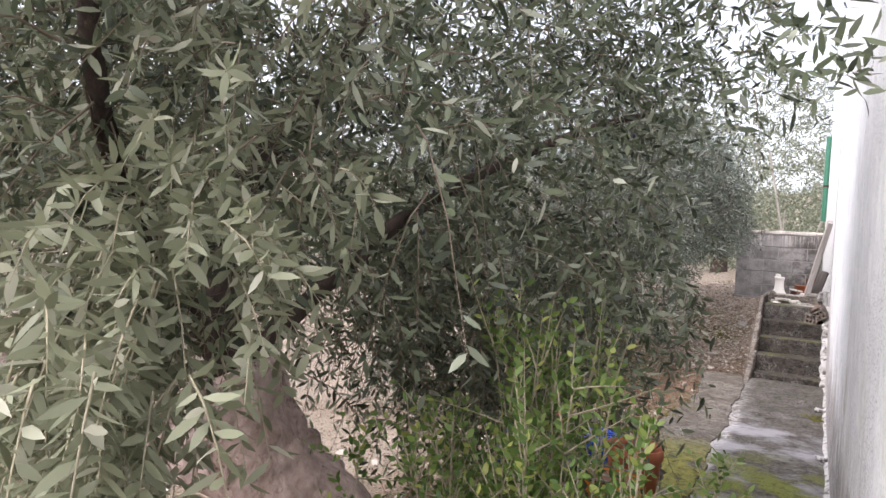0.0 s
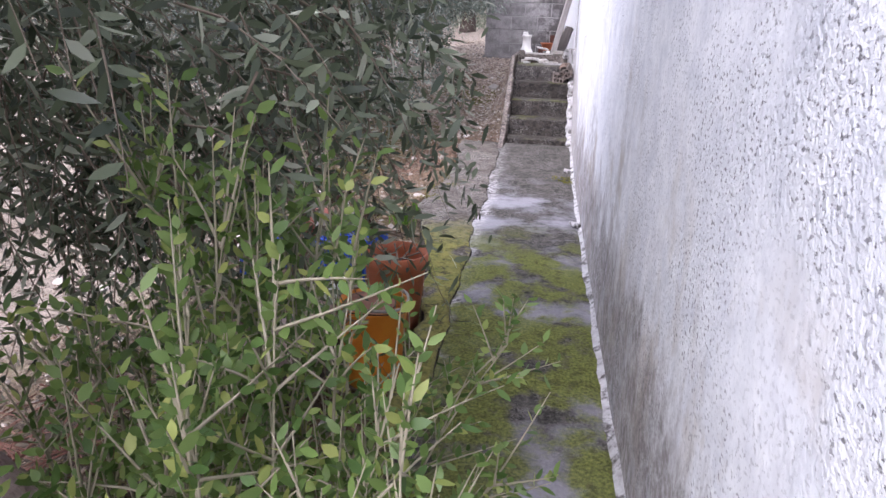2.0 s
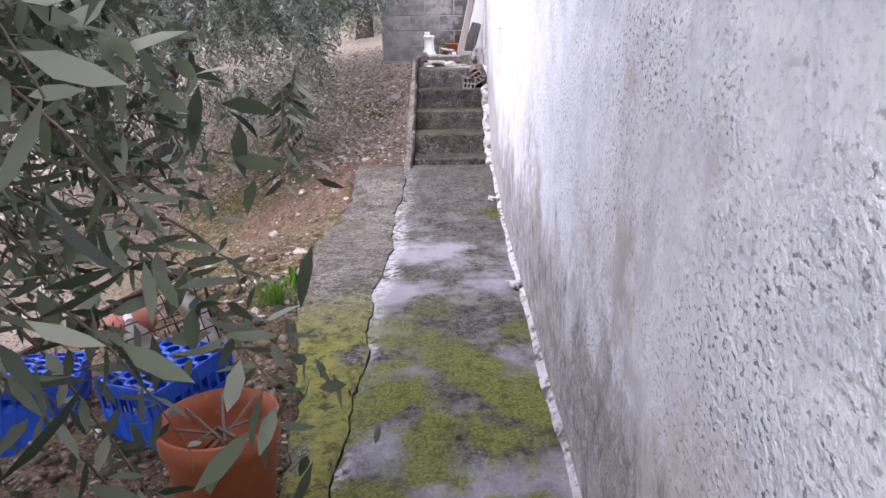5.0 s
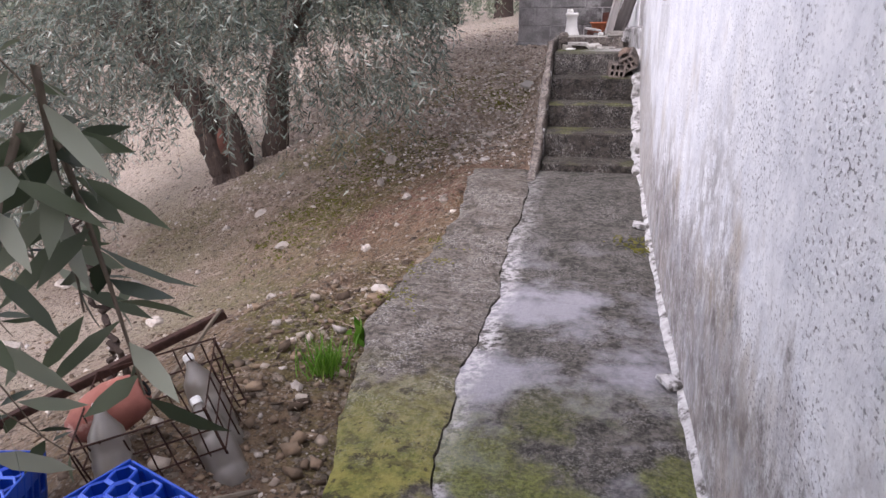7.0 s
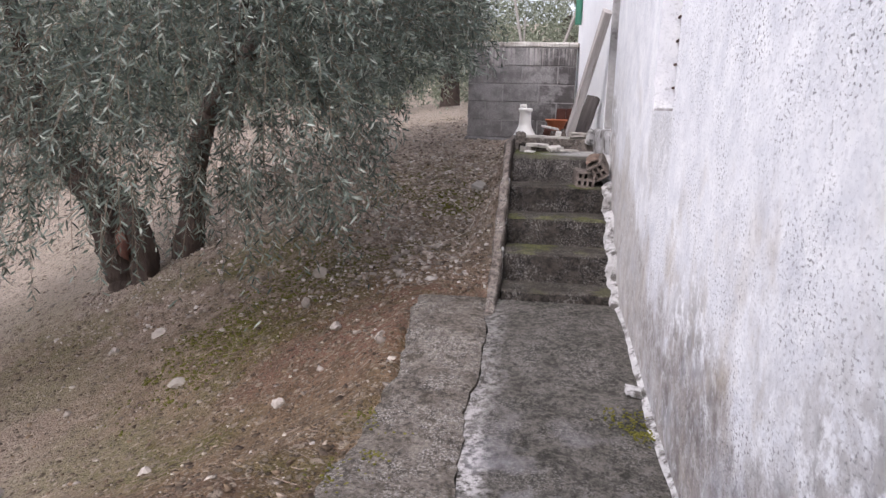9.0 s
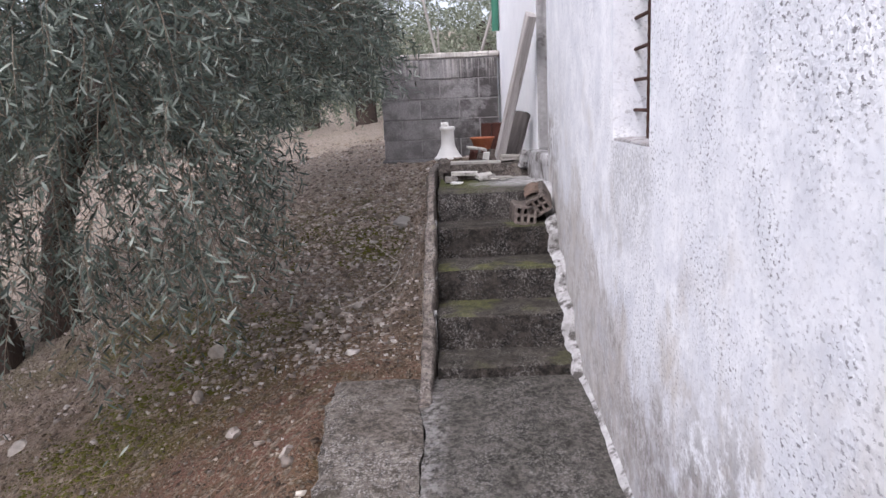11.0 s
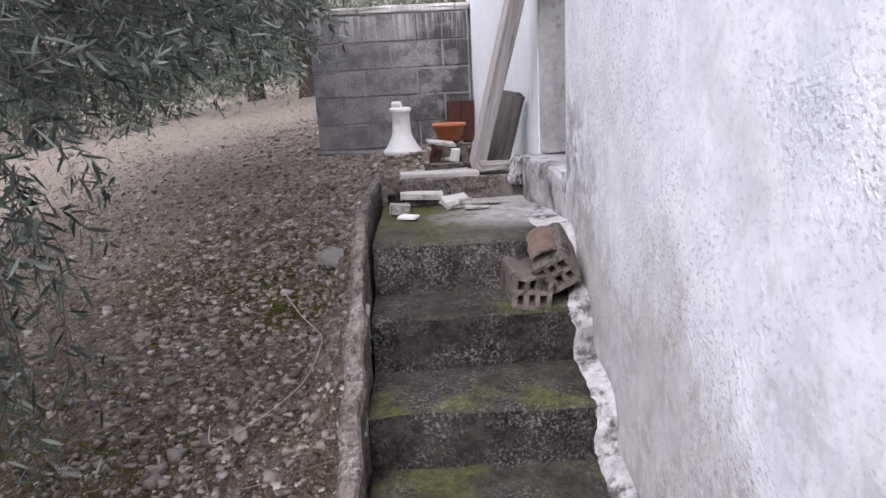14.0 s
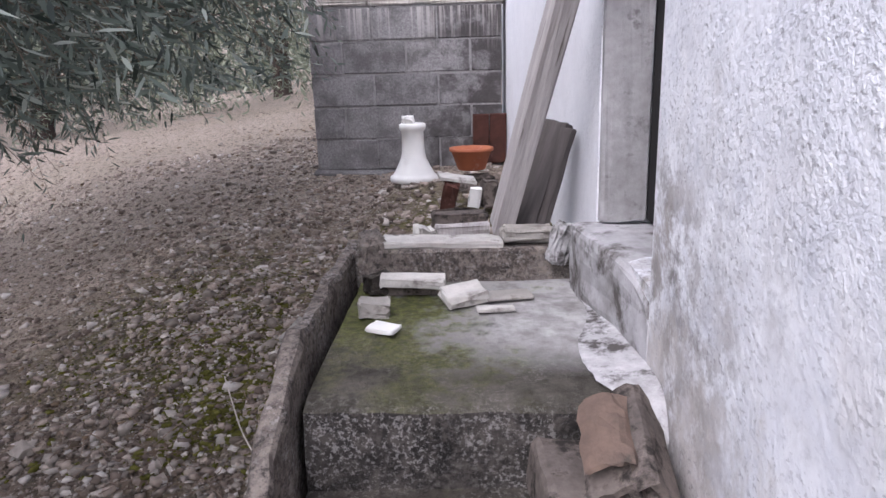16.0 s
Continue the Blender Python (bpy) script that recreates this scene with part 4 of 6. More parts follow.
def olive_near():
    """The old olive whose crown hangs over the start of the path."""
    tree = empty("olive_tree", Matrix.Translation((0, 0, 0)))
    tagged(tree, "old leaning olive tree with pale bark and low hanging branches", "tree", group="olive trees")
    P = M_BARK_PALE
    limb("trunk", [(-0.86, 2.88, -0.25), (-1.00, 2.69, 0.0), (-1.26, 2.57, 0.22), (-1.52, 2.50, 0.48), (-1.62, 2.42, 0.75)], 0.21, 0.14, P, tree, 3, 18, "thick pale gnarled trunk")
    limb("limb", [(-1.50, 2.50, 0.42), (-1.85, 2.42, 0.46), (-2.2, 2.35, 0.50), (-2.8, 2.2, 0.75), (-3.4, 2.1, 1.3)], 0.11, 0.05, P, tree, 5)
    limb("limb", [(-1.62, 2.42, 0.72), (-1.75, 2.5, 1.2), (-1.7, 2.9, 1.8), (-1.6, 3.2, 2.5)], 0.075, 0.02, M_BARK, tree, 6)
    limb("limb", [(-1.60, 2.42, 0.74), (-1.35, 2.9, 1.25), (-1.0, 3.4, 1.6), (-0.75, 3.7, 1.75)], 0.035, 0.010, M_BARK, tree, 7)
    limb("limb", [(-1.64, 2.42, 0.74), (-1.55, 2.0, 1.2), (-1.35, 1.75, 1.5), (-1.2, 1.65, 1.7)], 0.04, 0.012, M_BARK, tree, 8)
    rng = np.random.default_rng(11)
    # leafy clumps through the crown
    c = rng.uniform((-3.6, 1.5, 0.75), (-0.55, 4.5, 2.5), (900, 3))
    ok = ((c[:, 0] + 1.9) / 1.75) ** 2 + ((c[:, 1] - 3.0) / 1.75) ** 2 + ((c[:, 2] - 1.55) / 1.15) ** 2 < 1
    ok &= c[:, 0] < np.interp(c[:, 1], (1.5, 2.4, 2.9, 3.7, 4.5), (-1.3, -0.85, -0.55, -0.60, -1.2))
    ok &= ~((c[:, 2] < 1.0) & (c[:, 1] < 2.9) & (c[:, 0] > -2.0))
    c = c[ok]
    base, _ = clumped(rng, c, rng.uniform(0.10, 0.2, len(c)), 3900)
    keep = (base[:, 0] < np.interp(base[:, 1], (1.4, 2.3, 2.9, 3.7, 4.4), (-0.95, -0.70, -0.50, -0.52, -0.95))) & (base[:, 2] > 0.62)
    keep &= ~((base[:, 2] < 1.12) & (base[:, 1] < 2.75) & (base[:, 0] > -3.0))
    base = base[keep]
    d = base - np.array((-1.7, 2.8, 1.5)) + rng.normal(0, 0.6, base.shape) + np.array((0, 0, 0.1))
    n = len(base)
    lv, st = twigs(rng, base, d, rng.uniform(0.16, 0.36, n), rng.uniform(0.3, 1.1, n), 20, 0.058, 0.0125)
    lv0 = base.copy()
    tip_ok = lv[0].reshape(-1, 6, 3)[:, :, 0].max(1) < -0.43
    fast_mesh("crown", lv[0], lv[1][np.repeat(tip_ok, 4)], M_LEAF_NEAR, tree, "dense dark grey-green foliage")
    clear = st[0].reshape(-1, 12, 3)[:, :, 0].max(1) < -0.50
    fast_mesh("twig_growth", st[0], st[1][np.repeat(clear, 9)], M_TWIG, tree)
    # the outer sprays that hang high over the path
    base = rng.uniform((-1.25, 3.2, 1.8), (-0.35, 4.7, 2.4), (130, 3))
    n = len(base)
    lv, st = twigs(rng, base, rng.normal(0, 0.7, (n, 3)) + np.array((0.3, 0, 0.1)), rng.uniform(0.15, 0.32, n), rng.uniform(0.3, 1.0, n), 18, 0.058, 0.0125)
    tagged(fast_mesh("outer_spray", lv[0], lv[1], M_LEAF_NEAR, tree), kind="stuff")
    fast_mesh("twig_growth", st[0], st[1], M_TWIG, tree)
    base = rng.uniform((-0.24, 2.25, 1.46), (-0.10, 2.6, 1.62), (9, 3))
    lv, st = twigs(rng, base, rng.normal(0, 0.5, (9, 3)) + np.array((0.1, -0.4, -0.1)), rng.uniform(0.1, 0.18, 9), rng.uniform(0.1, 0.4, 9), 14, 0.05, 0.011)
    ok = lv[0].reshape(-1, 6, 3)[:, :, 0].max(1) < -0.01
    tagged(fast_mesh("outer_spray", lv[0], lv[1][np.repeat(ok, 4)], M_LEAF_NEAR, tree), kind="stuff")
    # upper boughs over the start, and the long sprays that trail beside the path
    over = rng.uniform((-2.0, 1.75, 1.3), (-0.95, 2.3, 1.95), (130, 3))
    trail = np.concatenate([rng.uniform((-1.45, 4.25, 0.95), (-0.98, 4.52, 1.35), (52, 3)), rng.uniform((-1.75, 3.15, 0.55), (-1.0, 3.7, 1.1), (170, 3)), rng.uniform((-0.66, 4.28, 1.00), (-0.58, 4.36, 1.05), (3, 3))])
    reach = {len(over): rng.uniform(0.16, 0.34, len(over)), len(trail): np.concatenate([rng.uniform(0.16, 0.34, len(trail) - 3), np.full(3, 0.12)])}
    # boughs over the start take the lit leaf: front light as colour
    for base, way, mt, limit in ((over, (0, 0, -0.1), M_LEAF_LIT, -0.7), (trail, (0.1, 0, -0.7), M_LEAF_NEAR, -0.49)):
        n = len(base)
        lv, st = twigs(rng, base, rng.normal(0, 0.5, (n, 3)) + np.array(way), reach[n], rng.uniform(0.3, 0.9, n), 18, 0.060, 0.0125)
        ok = lv[0].reshape(-1, 6, 3)[:, :, 0].max(1) < limit
        tagged(fast_mesh("outer_spray", lv[0], lv[1][np.repeat(ok, 4)], mt, tree), kind="stuff")
        tagged(fast_mesh("twig_growth", st[0], st[1], M_TWIG, tree), kind="stuff")
    # ripe fruit among the leaves
    ico = bmesh.new()
    bmesh.ops.create_icosphere(ico, subdivisions=1, radius=1.0)
    bv, bf = np.array([v.co[:] for v in ico.verts]), np.array([[v.index for v in f.verts] for f in ico.faces])
    ico.free()
    spots = lv0[rng.integers(0, len(lv0), 260)] + np.array((0, 0, -0.012))
    fv = (bv[None] * np.array((0.0065, 0.0065, 0.009)) + spots[:, None]).reshape(-1, 3)
    ff = (np.arange(len(spots))[:, None, None] * len(bv) + bf[None]).reshape(-1, 3)
    tagged(fast_mesh("fruit", fv, ff, simple("ripe_olive", (0.012, 0.012, 0.028), (0.03, 0.028, 0.06), 60, 0.35, bump=0.0), tree, "small dark blue-black olives"), kind="stuff")
    # shoots close to the start of the path, painted paler because lit
    c = np.array([(-1.20, 1.72, 0.86), (-1.36, 1.78, 0.76), (-1.08, 1.64, 0.93), (-1.50, 1.84, 0.86), (-1.08, 1.84, 1.15), (-1.19, 1.77, 1.02), (-1.32, 1.85, 1.08), (-1.25, 1.95, 1.2), (-1.40, 1.80, 0.98)])
    base, _ = clumped(rng, c, np.full(len(c), 0.085), 200)
    d = base - np.array((-1.5, 2.05, 1.3)) + rng.normal(0, 0.18, base.shape)
    lv, st = twigs(rng, base, d, rng.uniform(0.12, 0.22, 200), rng.uniform(0.2, 0.6, 200), 18, 0.066, 0.0145)
    fast_mesh("lit_growth", lv[0], lv[1], M_LEAF_LIT, tree, "yellow-green leaves, painted paler because lit")
    fast_mesh("twig_growth", st[0], st[1], M_STEM, tree)


olive_near()


def crown_sites(rng, centre, rx, ry, z_top, count, low):
    """Places and outward ways of shoots in a barrel-shaped hanging crown; low(x, y) is its ragged lower rim."""
    th = rng.uniform(0, 2 * np.pi, count)
    q = np.sqrt(rng.uniform(0.10, 1.0, count))
    x, y = centre[0] + rx * q * np.cos(th), centre[1] + ry * q * np.sin(th)
    rim = low(x, y) + np.array([0.35 * noise.noise((a * 1.3, b * 1.3, 2)) for a, b in zip(x, y)])
    inner = np.clip((0.72 - q) / 0.5, 0, 1)
    rim = rim + inner * 1.1
    top = z_top - 1.3 * q ** 3
    u = rng.uniform(0, 1, count) ** 1.15
    z = rim + (top - rim) * u
    lump = np.array([noise.noise((a * 1.7, b * 1.7, c * 1.7)) for a, b, c in zip(x, y, z)])
    keep = lump > -0.26
    p = np.stack([x, y, z], 1)[keep]
    p += rng.normal(0, 0.07, p.shape)
    d = p - np.array((centre[0], centre[1], 1.4)) + rng.normal(0, 0.7, p.shape)
    return p, d


def olive_slope():
    """The twin-trunked olive on the slope beside the stairs."""
    tree = empty("olive_tree", Matrix.Translation((0, 0, 0)))
    tagged(tree, "spreading olive tree with two dark trunks on the stony slope", "tree", group="olive trees")
    limb("trunk", [(-3.83, 9.92, -0.62), (-3.86, 9.95, -0.38), (-3.98, 9.93, -0.08), (-4.10, 9.95, 0.25), (-4.35, 10.0, 0.58), (-4.8, 10.0, 0.95), (-5.2, 10.0, 1.6)], 0.19, 0.07, M_BARK, tree, 31, 16)
    limb("trunk", [(-3.64, 9.92, -0.60), (-3.68, 9.9, -0.35), (-3.72, 9.92, 0.02), (-3.92, 9.95, 0.35), (-4.22, 9.9, 0.62), (-4.3, 9.6, 1.2), (-4.2, 9.3, 2.0)], 0.15, 0.05, M_BARK, tree, 32, 14)
    limb("trunk", [(-3.50, 10.28, -0.55), (-3.48, 10.24, -0.25), (-3.42, 10.25, 0.15), (-3.36, 10.2, 0.6), (-3.1, 10.1, 1.1), (-2.6, 9.9, 1.6), (-2.2, 9.6, 2.1)], 0.155, 0.05, M_BARK, tree, 33, 14)
    limb("limb", [(-3.36, 10.2, 0.6), (-3.3, 10.6, 1.3), (-3.0, 10.9, 2.0), (-2.6, 11.1, 2.7)], 0.08, 0.03, M_BARK, tree, 34)
    limb("limb", [(-3.15, 10.12, 1.05), (-2.6, 9.3, 1.25), (-2.2, 8.7, 1.6), (-1.95, 8.3, 1.9)], 0.05, 0.015, M_BARK, tree, 35)
    scar = rock_bm((0.055, 0.03, 0.13), 5, 2)
    bmesh.ops.transform(scar, matrix=pose(-3.80, 9.80, -0.05, 0, -12, 0), verts=scar.verts)
    part("cut_scar", scar, simple("scarred_bark", (0.17, 0.075, 0.055), (0.085, 0.045, 0.037), 22, 0.95, bump=0.01), tree, "reddish scar of a sawn branch", True)
    rng = np.random.default_rng(5)

    def low(x, y):
        open_side = np.exp(-((x + 2.95) / 0.85) ** 2) * (y < 9.8)
        return ground_z(x, y) + 0.58 + 0.85 * open_side + 0.45 * ease(x, -2.6, -1.8) + 0.45 * ease(y, 9.4, 10.6)

    p, d = crown_sites(rng, (-3.35, 9.85), 2.35, 2.25, 3.7, 8600, low)
    away = ~((p[:, 0] > -1.05) | ((np.hypot(p[:, 0] + 3.7, p[:, 1] - 9.8) < 1.0) & (p[:, 2] < 0.9)))
    p, d = p[away], d[away]
    # low skirt towards the path, and the bough that reaches the block wall
    skirt = np.concatenate([rng.uniform((-2.9, 8.0, 0.62), (-1.45, 9.1, 2.2), (900, 3)), rng.uniform((-3.2, 10.8, 1.95), (-1.55, 12.2, 3.0), (560, 3)), rng.uniform((-2.75, 10.7, 1.32), (-1.28, 12.1, 2.3), (620, 3))])
    lump = np.array([noise.noise((a * 2.2, b * 2.2, c * 2.2)) for a, b, c in skirt])
    skirt = skirt[lump > -0.12]
    p = np.concatenate([p, skirt])
    d = np.concatenate([d, skirt - np.array((-3.0, 9.9, 1.6)) + rng.normal(0, 0.7, skirt.shape)])
    n = len(p)
    lv, st = twigs(rng, p, d, rng.uniform(0.18, 0.40, n), rng.uniform(0.4, 1.3, n), 20, 0.066, 0.0095, 0.75)
    q = lv[0].reshape(-1, 6, 3).mean(1)
    ok = ~((q[:, 0] > -1.28) & (q[:, 2] < 1.35)) & ~((q[:, 0] > -1.95) & (q[:, 2] < 1.2) & (q[:, 1] > 9.1)) & ~((q[:, 1] > 9.2) & (q[:, 0] > -2.4) & (q[:, 2] < ground_z(q[:, 0], q[:, 1]) + 0.62))
    fast_mesh("crown", lv[0], lv[1][np.repeat(ok, 4)], M_LEAF_FAR, tree, "grey-green drooping olive foliage")
    held = ok.reshape(n, 20).mean(1) > 0.85
    fast_mesh("twig_growth", st[0], st[1][np.repeat(held, 9)], M_TWIG, tree)


olive_slope()


def far_olive():
    tree = empty("olive_tree", Matrix.Translation((-12, 16, 0)))
    tagged(tree, "distant rounded grey-green olive tree in the grove", "tree", group="olive trees")
    limb("trunk", [(0, 0, -0.6), (0.05, 0, 0.3), (-0.15, 0.1, 0.9), (-0.3, 0.1, 1.6)], 0.22, 0.1, M_BARK, tree, 41, 10)
    limb("limb", [(0, 0.05, 0.5), (0.4, 0.1, 1.1), (0.7, 0.2, 2.0)], 0.13, 0.05, M_BARK, tree, 42, 8)
    rng = np.random.default_rng(9)
    p, d = crown_sites(rng, (0, 0), 2.2, 2.2, 4.2, 1700, lambda x, y: 0.40 + 0 * x)
    n = len(p)
    lv, st = twigs(rng, p, d, rng.uniform(0.25, 0.5, n), rng.uniform(0.3, 1.1, n), 12, 0.10, 0.022, 0.8)
    fast_mesh("crown", lv[0], lv[1], M_LEAF_HAZY, tree)
    return tree


proto = far_olive()
SPOTS = [(-9.5, 15.5, 1.0), (-12.5, 9.0, 1.1), (-13.5, 4.5, 1.0), (-6.8, 18.5, 1.05), (-2.2, 18.0, 1.15), (-17, 13, 1.2), (-11.5, 22, 1.2), (-4.5, 24, 1.3), (0.4, 21, 1.2), (-19, 6, 1.2), (-10.5, -0.5, 1.0), (-16, -2, 1.2), (-22, 20, 1.4), (2.5, 27, 1.4), (-15, 28, 1.4)]
spin = random.Random(2)
for k, (x, y, s) in enumerate(SPOTS):
    m = Matrix.Translation((x, y, float(ground_z(x, y)) - 0.05)) @ Matrix.Rotation(spin.uniform(0, 6.28), 4, "Z")
    if k == 0:
        proto.matrix_basis = m
    else:
        ob = copy_thing(proto, m)
        ob.scale = (s, s, s * spin.uniform(0.85, 1.05))


def wood_line():
    """The dim scrub on the hillside behind the block wall."""
    rng = np.random.default_rng(21)
    n = 5200
    a = rng.uniform(-2.6, 0.9, n)
    r = rng.uniform(24, 42, n)
    x, y = -2 + r * np.sin(a), 6 + r * np.cos(a)
    z = ground_z(x, y) + rng.uniform(0, 1, n) ** 1.3 * (2.6 + 1.6 * np.sin(a * 9) * np.sin(a * 23))
    p = np.stack([x, y, z], 1)
    lv, st = twigs(rng, p, rng.normal(0, 1, p.shape) + np.array((0, 0, 0.6)), rng.uniform(0.5, 1.1, n), rng.uniform(0, 0.5, n), 9, 0.30, 0.11, 0.9)
    tagged(fast_mesh("hillside_scrub", lv[0], lv[1], M_LEAF_HAZY, None), "dim grey-green scrub and olives on the far hillside", "scrub", kind="stuff")


wood_line()


# ---- shrub and weeds ----
def build_shrub(name, at, stems, height, spread, seed, label, leaf=0.031):
    sh = empty(name, Matrix.Translation(at))
    tagged(sh, label, "shrub")
    rr, rng = random.Random(seed), np.random.default_rng(seed)
    bm = bmesh.new()
    tips, ways = [], []
    for _ in range(stems):
        a, q = rr.uniform(0, 6.28), spread * math.sqrt(rr.random())
        foot = Vector((0.35 * q * math.cos(a), 0.35 * q * math.sin(a), -0.12))
        h = height * rr.uniform(0.6, 1.05)
        top = Vector((q * math.cos(a), q * math.sin(a), h))
        mid = foot.lerp(top, 0.5) + Vector((rr.uniform(-0.05, 0.05), rr.uniform(-0.05, 0.05), 0.03))
        line = smooth_line([foot, mid, top], 5)
        add_tube(bm, line, [0.0042 - 0.003 * k / (len(line) - 1) for k in range(len(line))], 5)
        for k in range(17):
            t = rr.uniform(0.15, 1.0)
            p = line[min(len(line) - 1, int(t * len(line)))]
            tips.append(p)
            ways.append(((top - foot).normalized() + Vector([rr.gauss(0, 0.55) for _ in range(3)])))
        tips.append(line[-2])
        ways.append((top - foot).normalized())
    tagged(part("stem_growth", bm, M_STEM, sh), kind="stuff")
    base, d = np.array([tuple(p) for p in tips]), np.array([tuple(w) for w in ways])
    n = len(base)
    lv, st = twigs(rng, base, d, rng.uniform(0.08, 0.24, n), rng.uniform(-0.15, 0.2, n), 11, leaf, leaf * 0.42, 0.8)
    fast_mesh("foliage", lv[0], lv[1], M_LEAF_SHRUB, sh)
    fast_mesh("twig_growth", st[0], st[1], M_STEM, sh)
    return sh


build_shrub("shrub", (-0.76, 2.52, 0), 20, 0.90, 0.30, 3, "tall green leafy shoots growing at the edge of the path")
build_shrub("shrub", (-0.95, 2.72, -0.08), 9, 0.7, 0.20, 6, "slender green shoots at the foot of the old olive")
build_shrub("shrub", (-1.02, 2.28, -0.08), 3, 0.72, 0.26, 14, "sparse pale sprigs in front of the old olive trunk")
build_shrub("shrub", (-0.56, 2.40, 0), 12, 0.72, 0.20, 9, "thin leafy sprigs leaning over the concrete path")


build_shrub("shrub", (-0.68, 2.84, 0), 9, 0.52, 0.40, 17, "long leafy sprigs arching low over the concrete path")


def tuft(name, at, blades, height, seed, label, width=0.009):
    rng = np.random.default_rng(seed)
    b = np.stack([rng.normal(0, 0.03, blades), rng.normal(0, 0.03, blades), np.full(blades, -0.02)], 1)
    d = np.stack([rng.normal(0, 0.28, blades), rng.normal(0, 0.28, blades), np.ones(blades)], 1)
    v, f = leaves_mesh(rng, b, d, height * rng.uniform(0.5, 1.1, blades), np.full(blades, width), 0.06)
    ob = fast_mesh(name, v, f, M_GRASS, None)
    ob.location = at
    return tagged(ob, label, "weed", kind="stuff")


tuft("grass_tuft", (-1.13, 5.84, float(ground_z(-1.13, 5.84))), 150, 0.16, 1, "bright green grass tuft at the edge of the concrete", 0.005)
tuft("leafy_weed", (-1.09, 6.08, float(ground_z(-1.09, 6.08))), 22, 0.12, 2, "broad-leaved green weed beside a stone", 0.028)
tuft("leafy_weed", (-1.32, 6.0, float(ground_z(-1.32, 6.0))), 40, 0.05, 3, "low green weed among the rubble", 0.02)


# ---- stones ----
ROCKS = [(-1.20, 7.99, 0.055, 0.045), (-1.88, 8.78, 0.06, 0.05), (-2.13, 7.35, 0.06, 0.03), (-3.02, 9.04, 0.15, 0.05), (-3.75, 8.19, 0.10, 0.09), (-4.14, 7.38, 0.10, 0.06), (-3.34, 8.93, 0.06, 0.05),
         (-3.11, 7.55, 0.09, 0.05), (-1.19, 5.72, 0.045, 0.04), (-1.28, 5.80, 0.04, 0.035), (-1.55, 8.35, 0.05, 0.035), (-1.62, 7.65, 0.05, 0.03), (-2.5, 8.3, 0.08, 0.04), (-1.75, 10.1, 0.06, 0.04),
         (-1.13, 9.35, 0.05, 0.03), (-1.92, 9.22, 0.085, 0.07), (-1.15, 6.52, 0.07, 0.05), (-2.7, 6.7, 0.07, 0.04), (-4.3, 6.6, 0.12, 0.06), (-3.6, 6.2, 0.10, 0.05), (-4.6, 8.4, 0.12, 0.06), (-1.3, 8.9, 0.035, 0.03)]
for k, (x, y, r, h) in enumerate(ROCKS):
    ob = part("rock", rock_bm((r, r * spin.uniform(0.6, 0.9), h), k), M_ROCK, None)
    ob.matrix_basis = Matrix.Translation((x, y, float(ground_z(x, y)) + h * 0.1)) @ Matrix.Rotation(spin.uniform(0, 3), 4, "Z")
    ob.scale = (0.74, 0.74, 0.74)
    tagged(ob, "pale limestone rock half sunk in the soil", "rock", "rocks on the slope")


def scatter(name, count, seed, place, size, material, flat, label, category):
    """Loose pieces over the slope as one object."""
    rng = np.random.default_rng(seed)
    bv = 0.66 * np.array([(a, b, c) for a in (-1, 1) for b in (-1, 1) for c in (-1, 1)], float)
    bf = np.array([(0, 1, 3), (0, 3, 2), (4, 6, 7), (4, 7, 5), (0, 4, 5), (0, 5, 1), (2, 3, 7), (2, 7, 6), (0, 2, 6), (0, 6, 4), (1, 5, 7), (1, 7, 3)])
    x, y = place(rng, count)
    count = len(x)
    r = size[0] * (size[1] / size[0]) ** (rng.uniform(0, 1, count) ** 3.0)
    sc = np.stack([r, r * rng.uniform(0.45, 0.95, count), r * rng.uniform(flat[0], flat[1], count)], 1)
    v = bv[None] * (1 + rng.uniform(-0.62, 0.5, (count, len(bv), 3))) * sc[:, None]
    a, t = rng.uniform(0, 6.28, count), rng.uniform(-0.35, 0.35, count)
    ca, sa, ct, stt = np.cos(a)[:, None], np.sin(a)[:, None], np.cos(t)[:, None], np.sin(t)[:, None]
    vy, vz = v[:, :, 1] * ct - v[:, :, 2] * stt, v[:, :, 1] * stt + v[:, :, 2] * ct
    vx, vy = v[:, :, 0] * ca - vy * sa, v[:, :, 0] * sa + vy * ca
    z = ground_z(x, y) + np.array([0.05 * noise.noise((p * 1.1, q * 1.1, 3.0)) + 0.028 * noise.noise((p * 4.2, q * 4.2, 7.0)) for p, q in zip(x, y)]) * np.where((x > ramp(y, APRON_Y, APRON_X) - 0.02) & (y < 8.6), 0.15, 1.0)
    w = np.stack([vx + x[:, None], vy + y[:, None], vz + (z + sc[:, 2] * 0.35)[:, None]], 2).reshape(-1, 3)
    f = (np.arange(count)[:, None, None] * len(bv) + bf[None]).reshape(-1, 3)
    return tagged(fast_mesh(name, w, f, material, None), label, category, kind="stuff")


def slope_place(rng, n):
    x, y = rng.uniform(-5.6, -0.72, n), rng.uniform(3.6, 14.5, n)
    ok = (x < np.where(y < 8.5, ramp(y, APRON_Y, APRON_X) - 0.03, -0.74)) & (rng.uniform(0, 1, n) < np.clip(1.25 - 0.16 * np.abs(x + 1.2), 0.3, 1))
    ok &= ~((x < -1.9) & (rng.uniform(0, 1, n) < 0.35)) & ~((y > 9.2) & (rng.uniform(0, 1, n) < 0.6))
    return x[ok], y[ok]


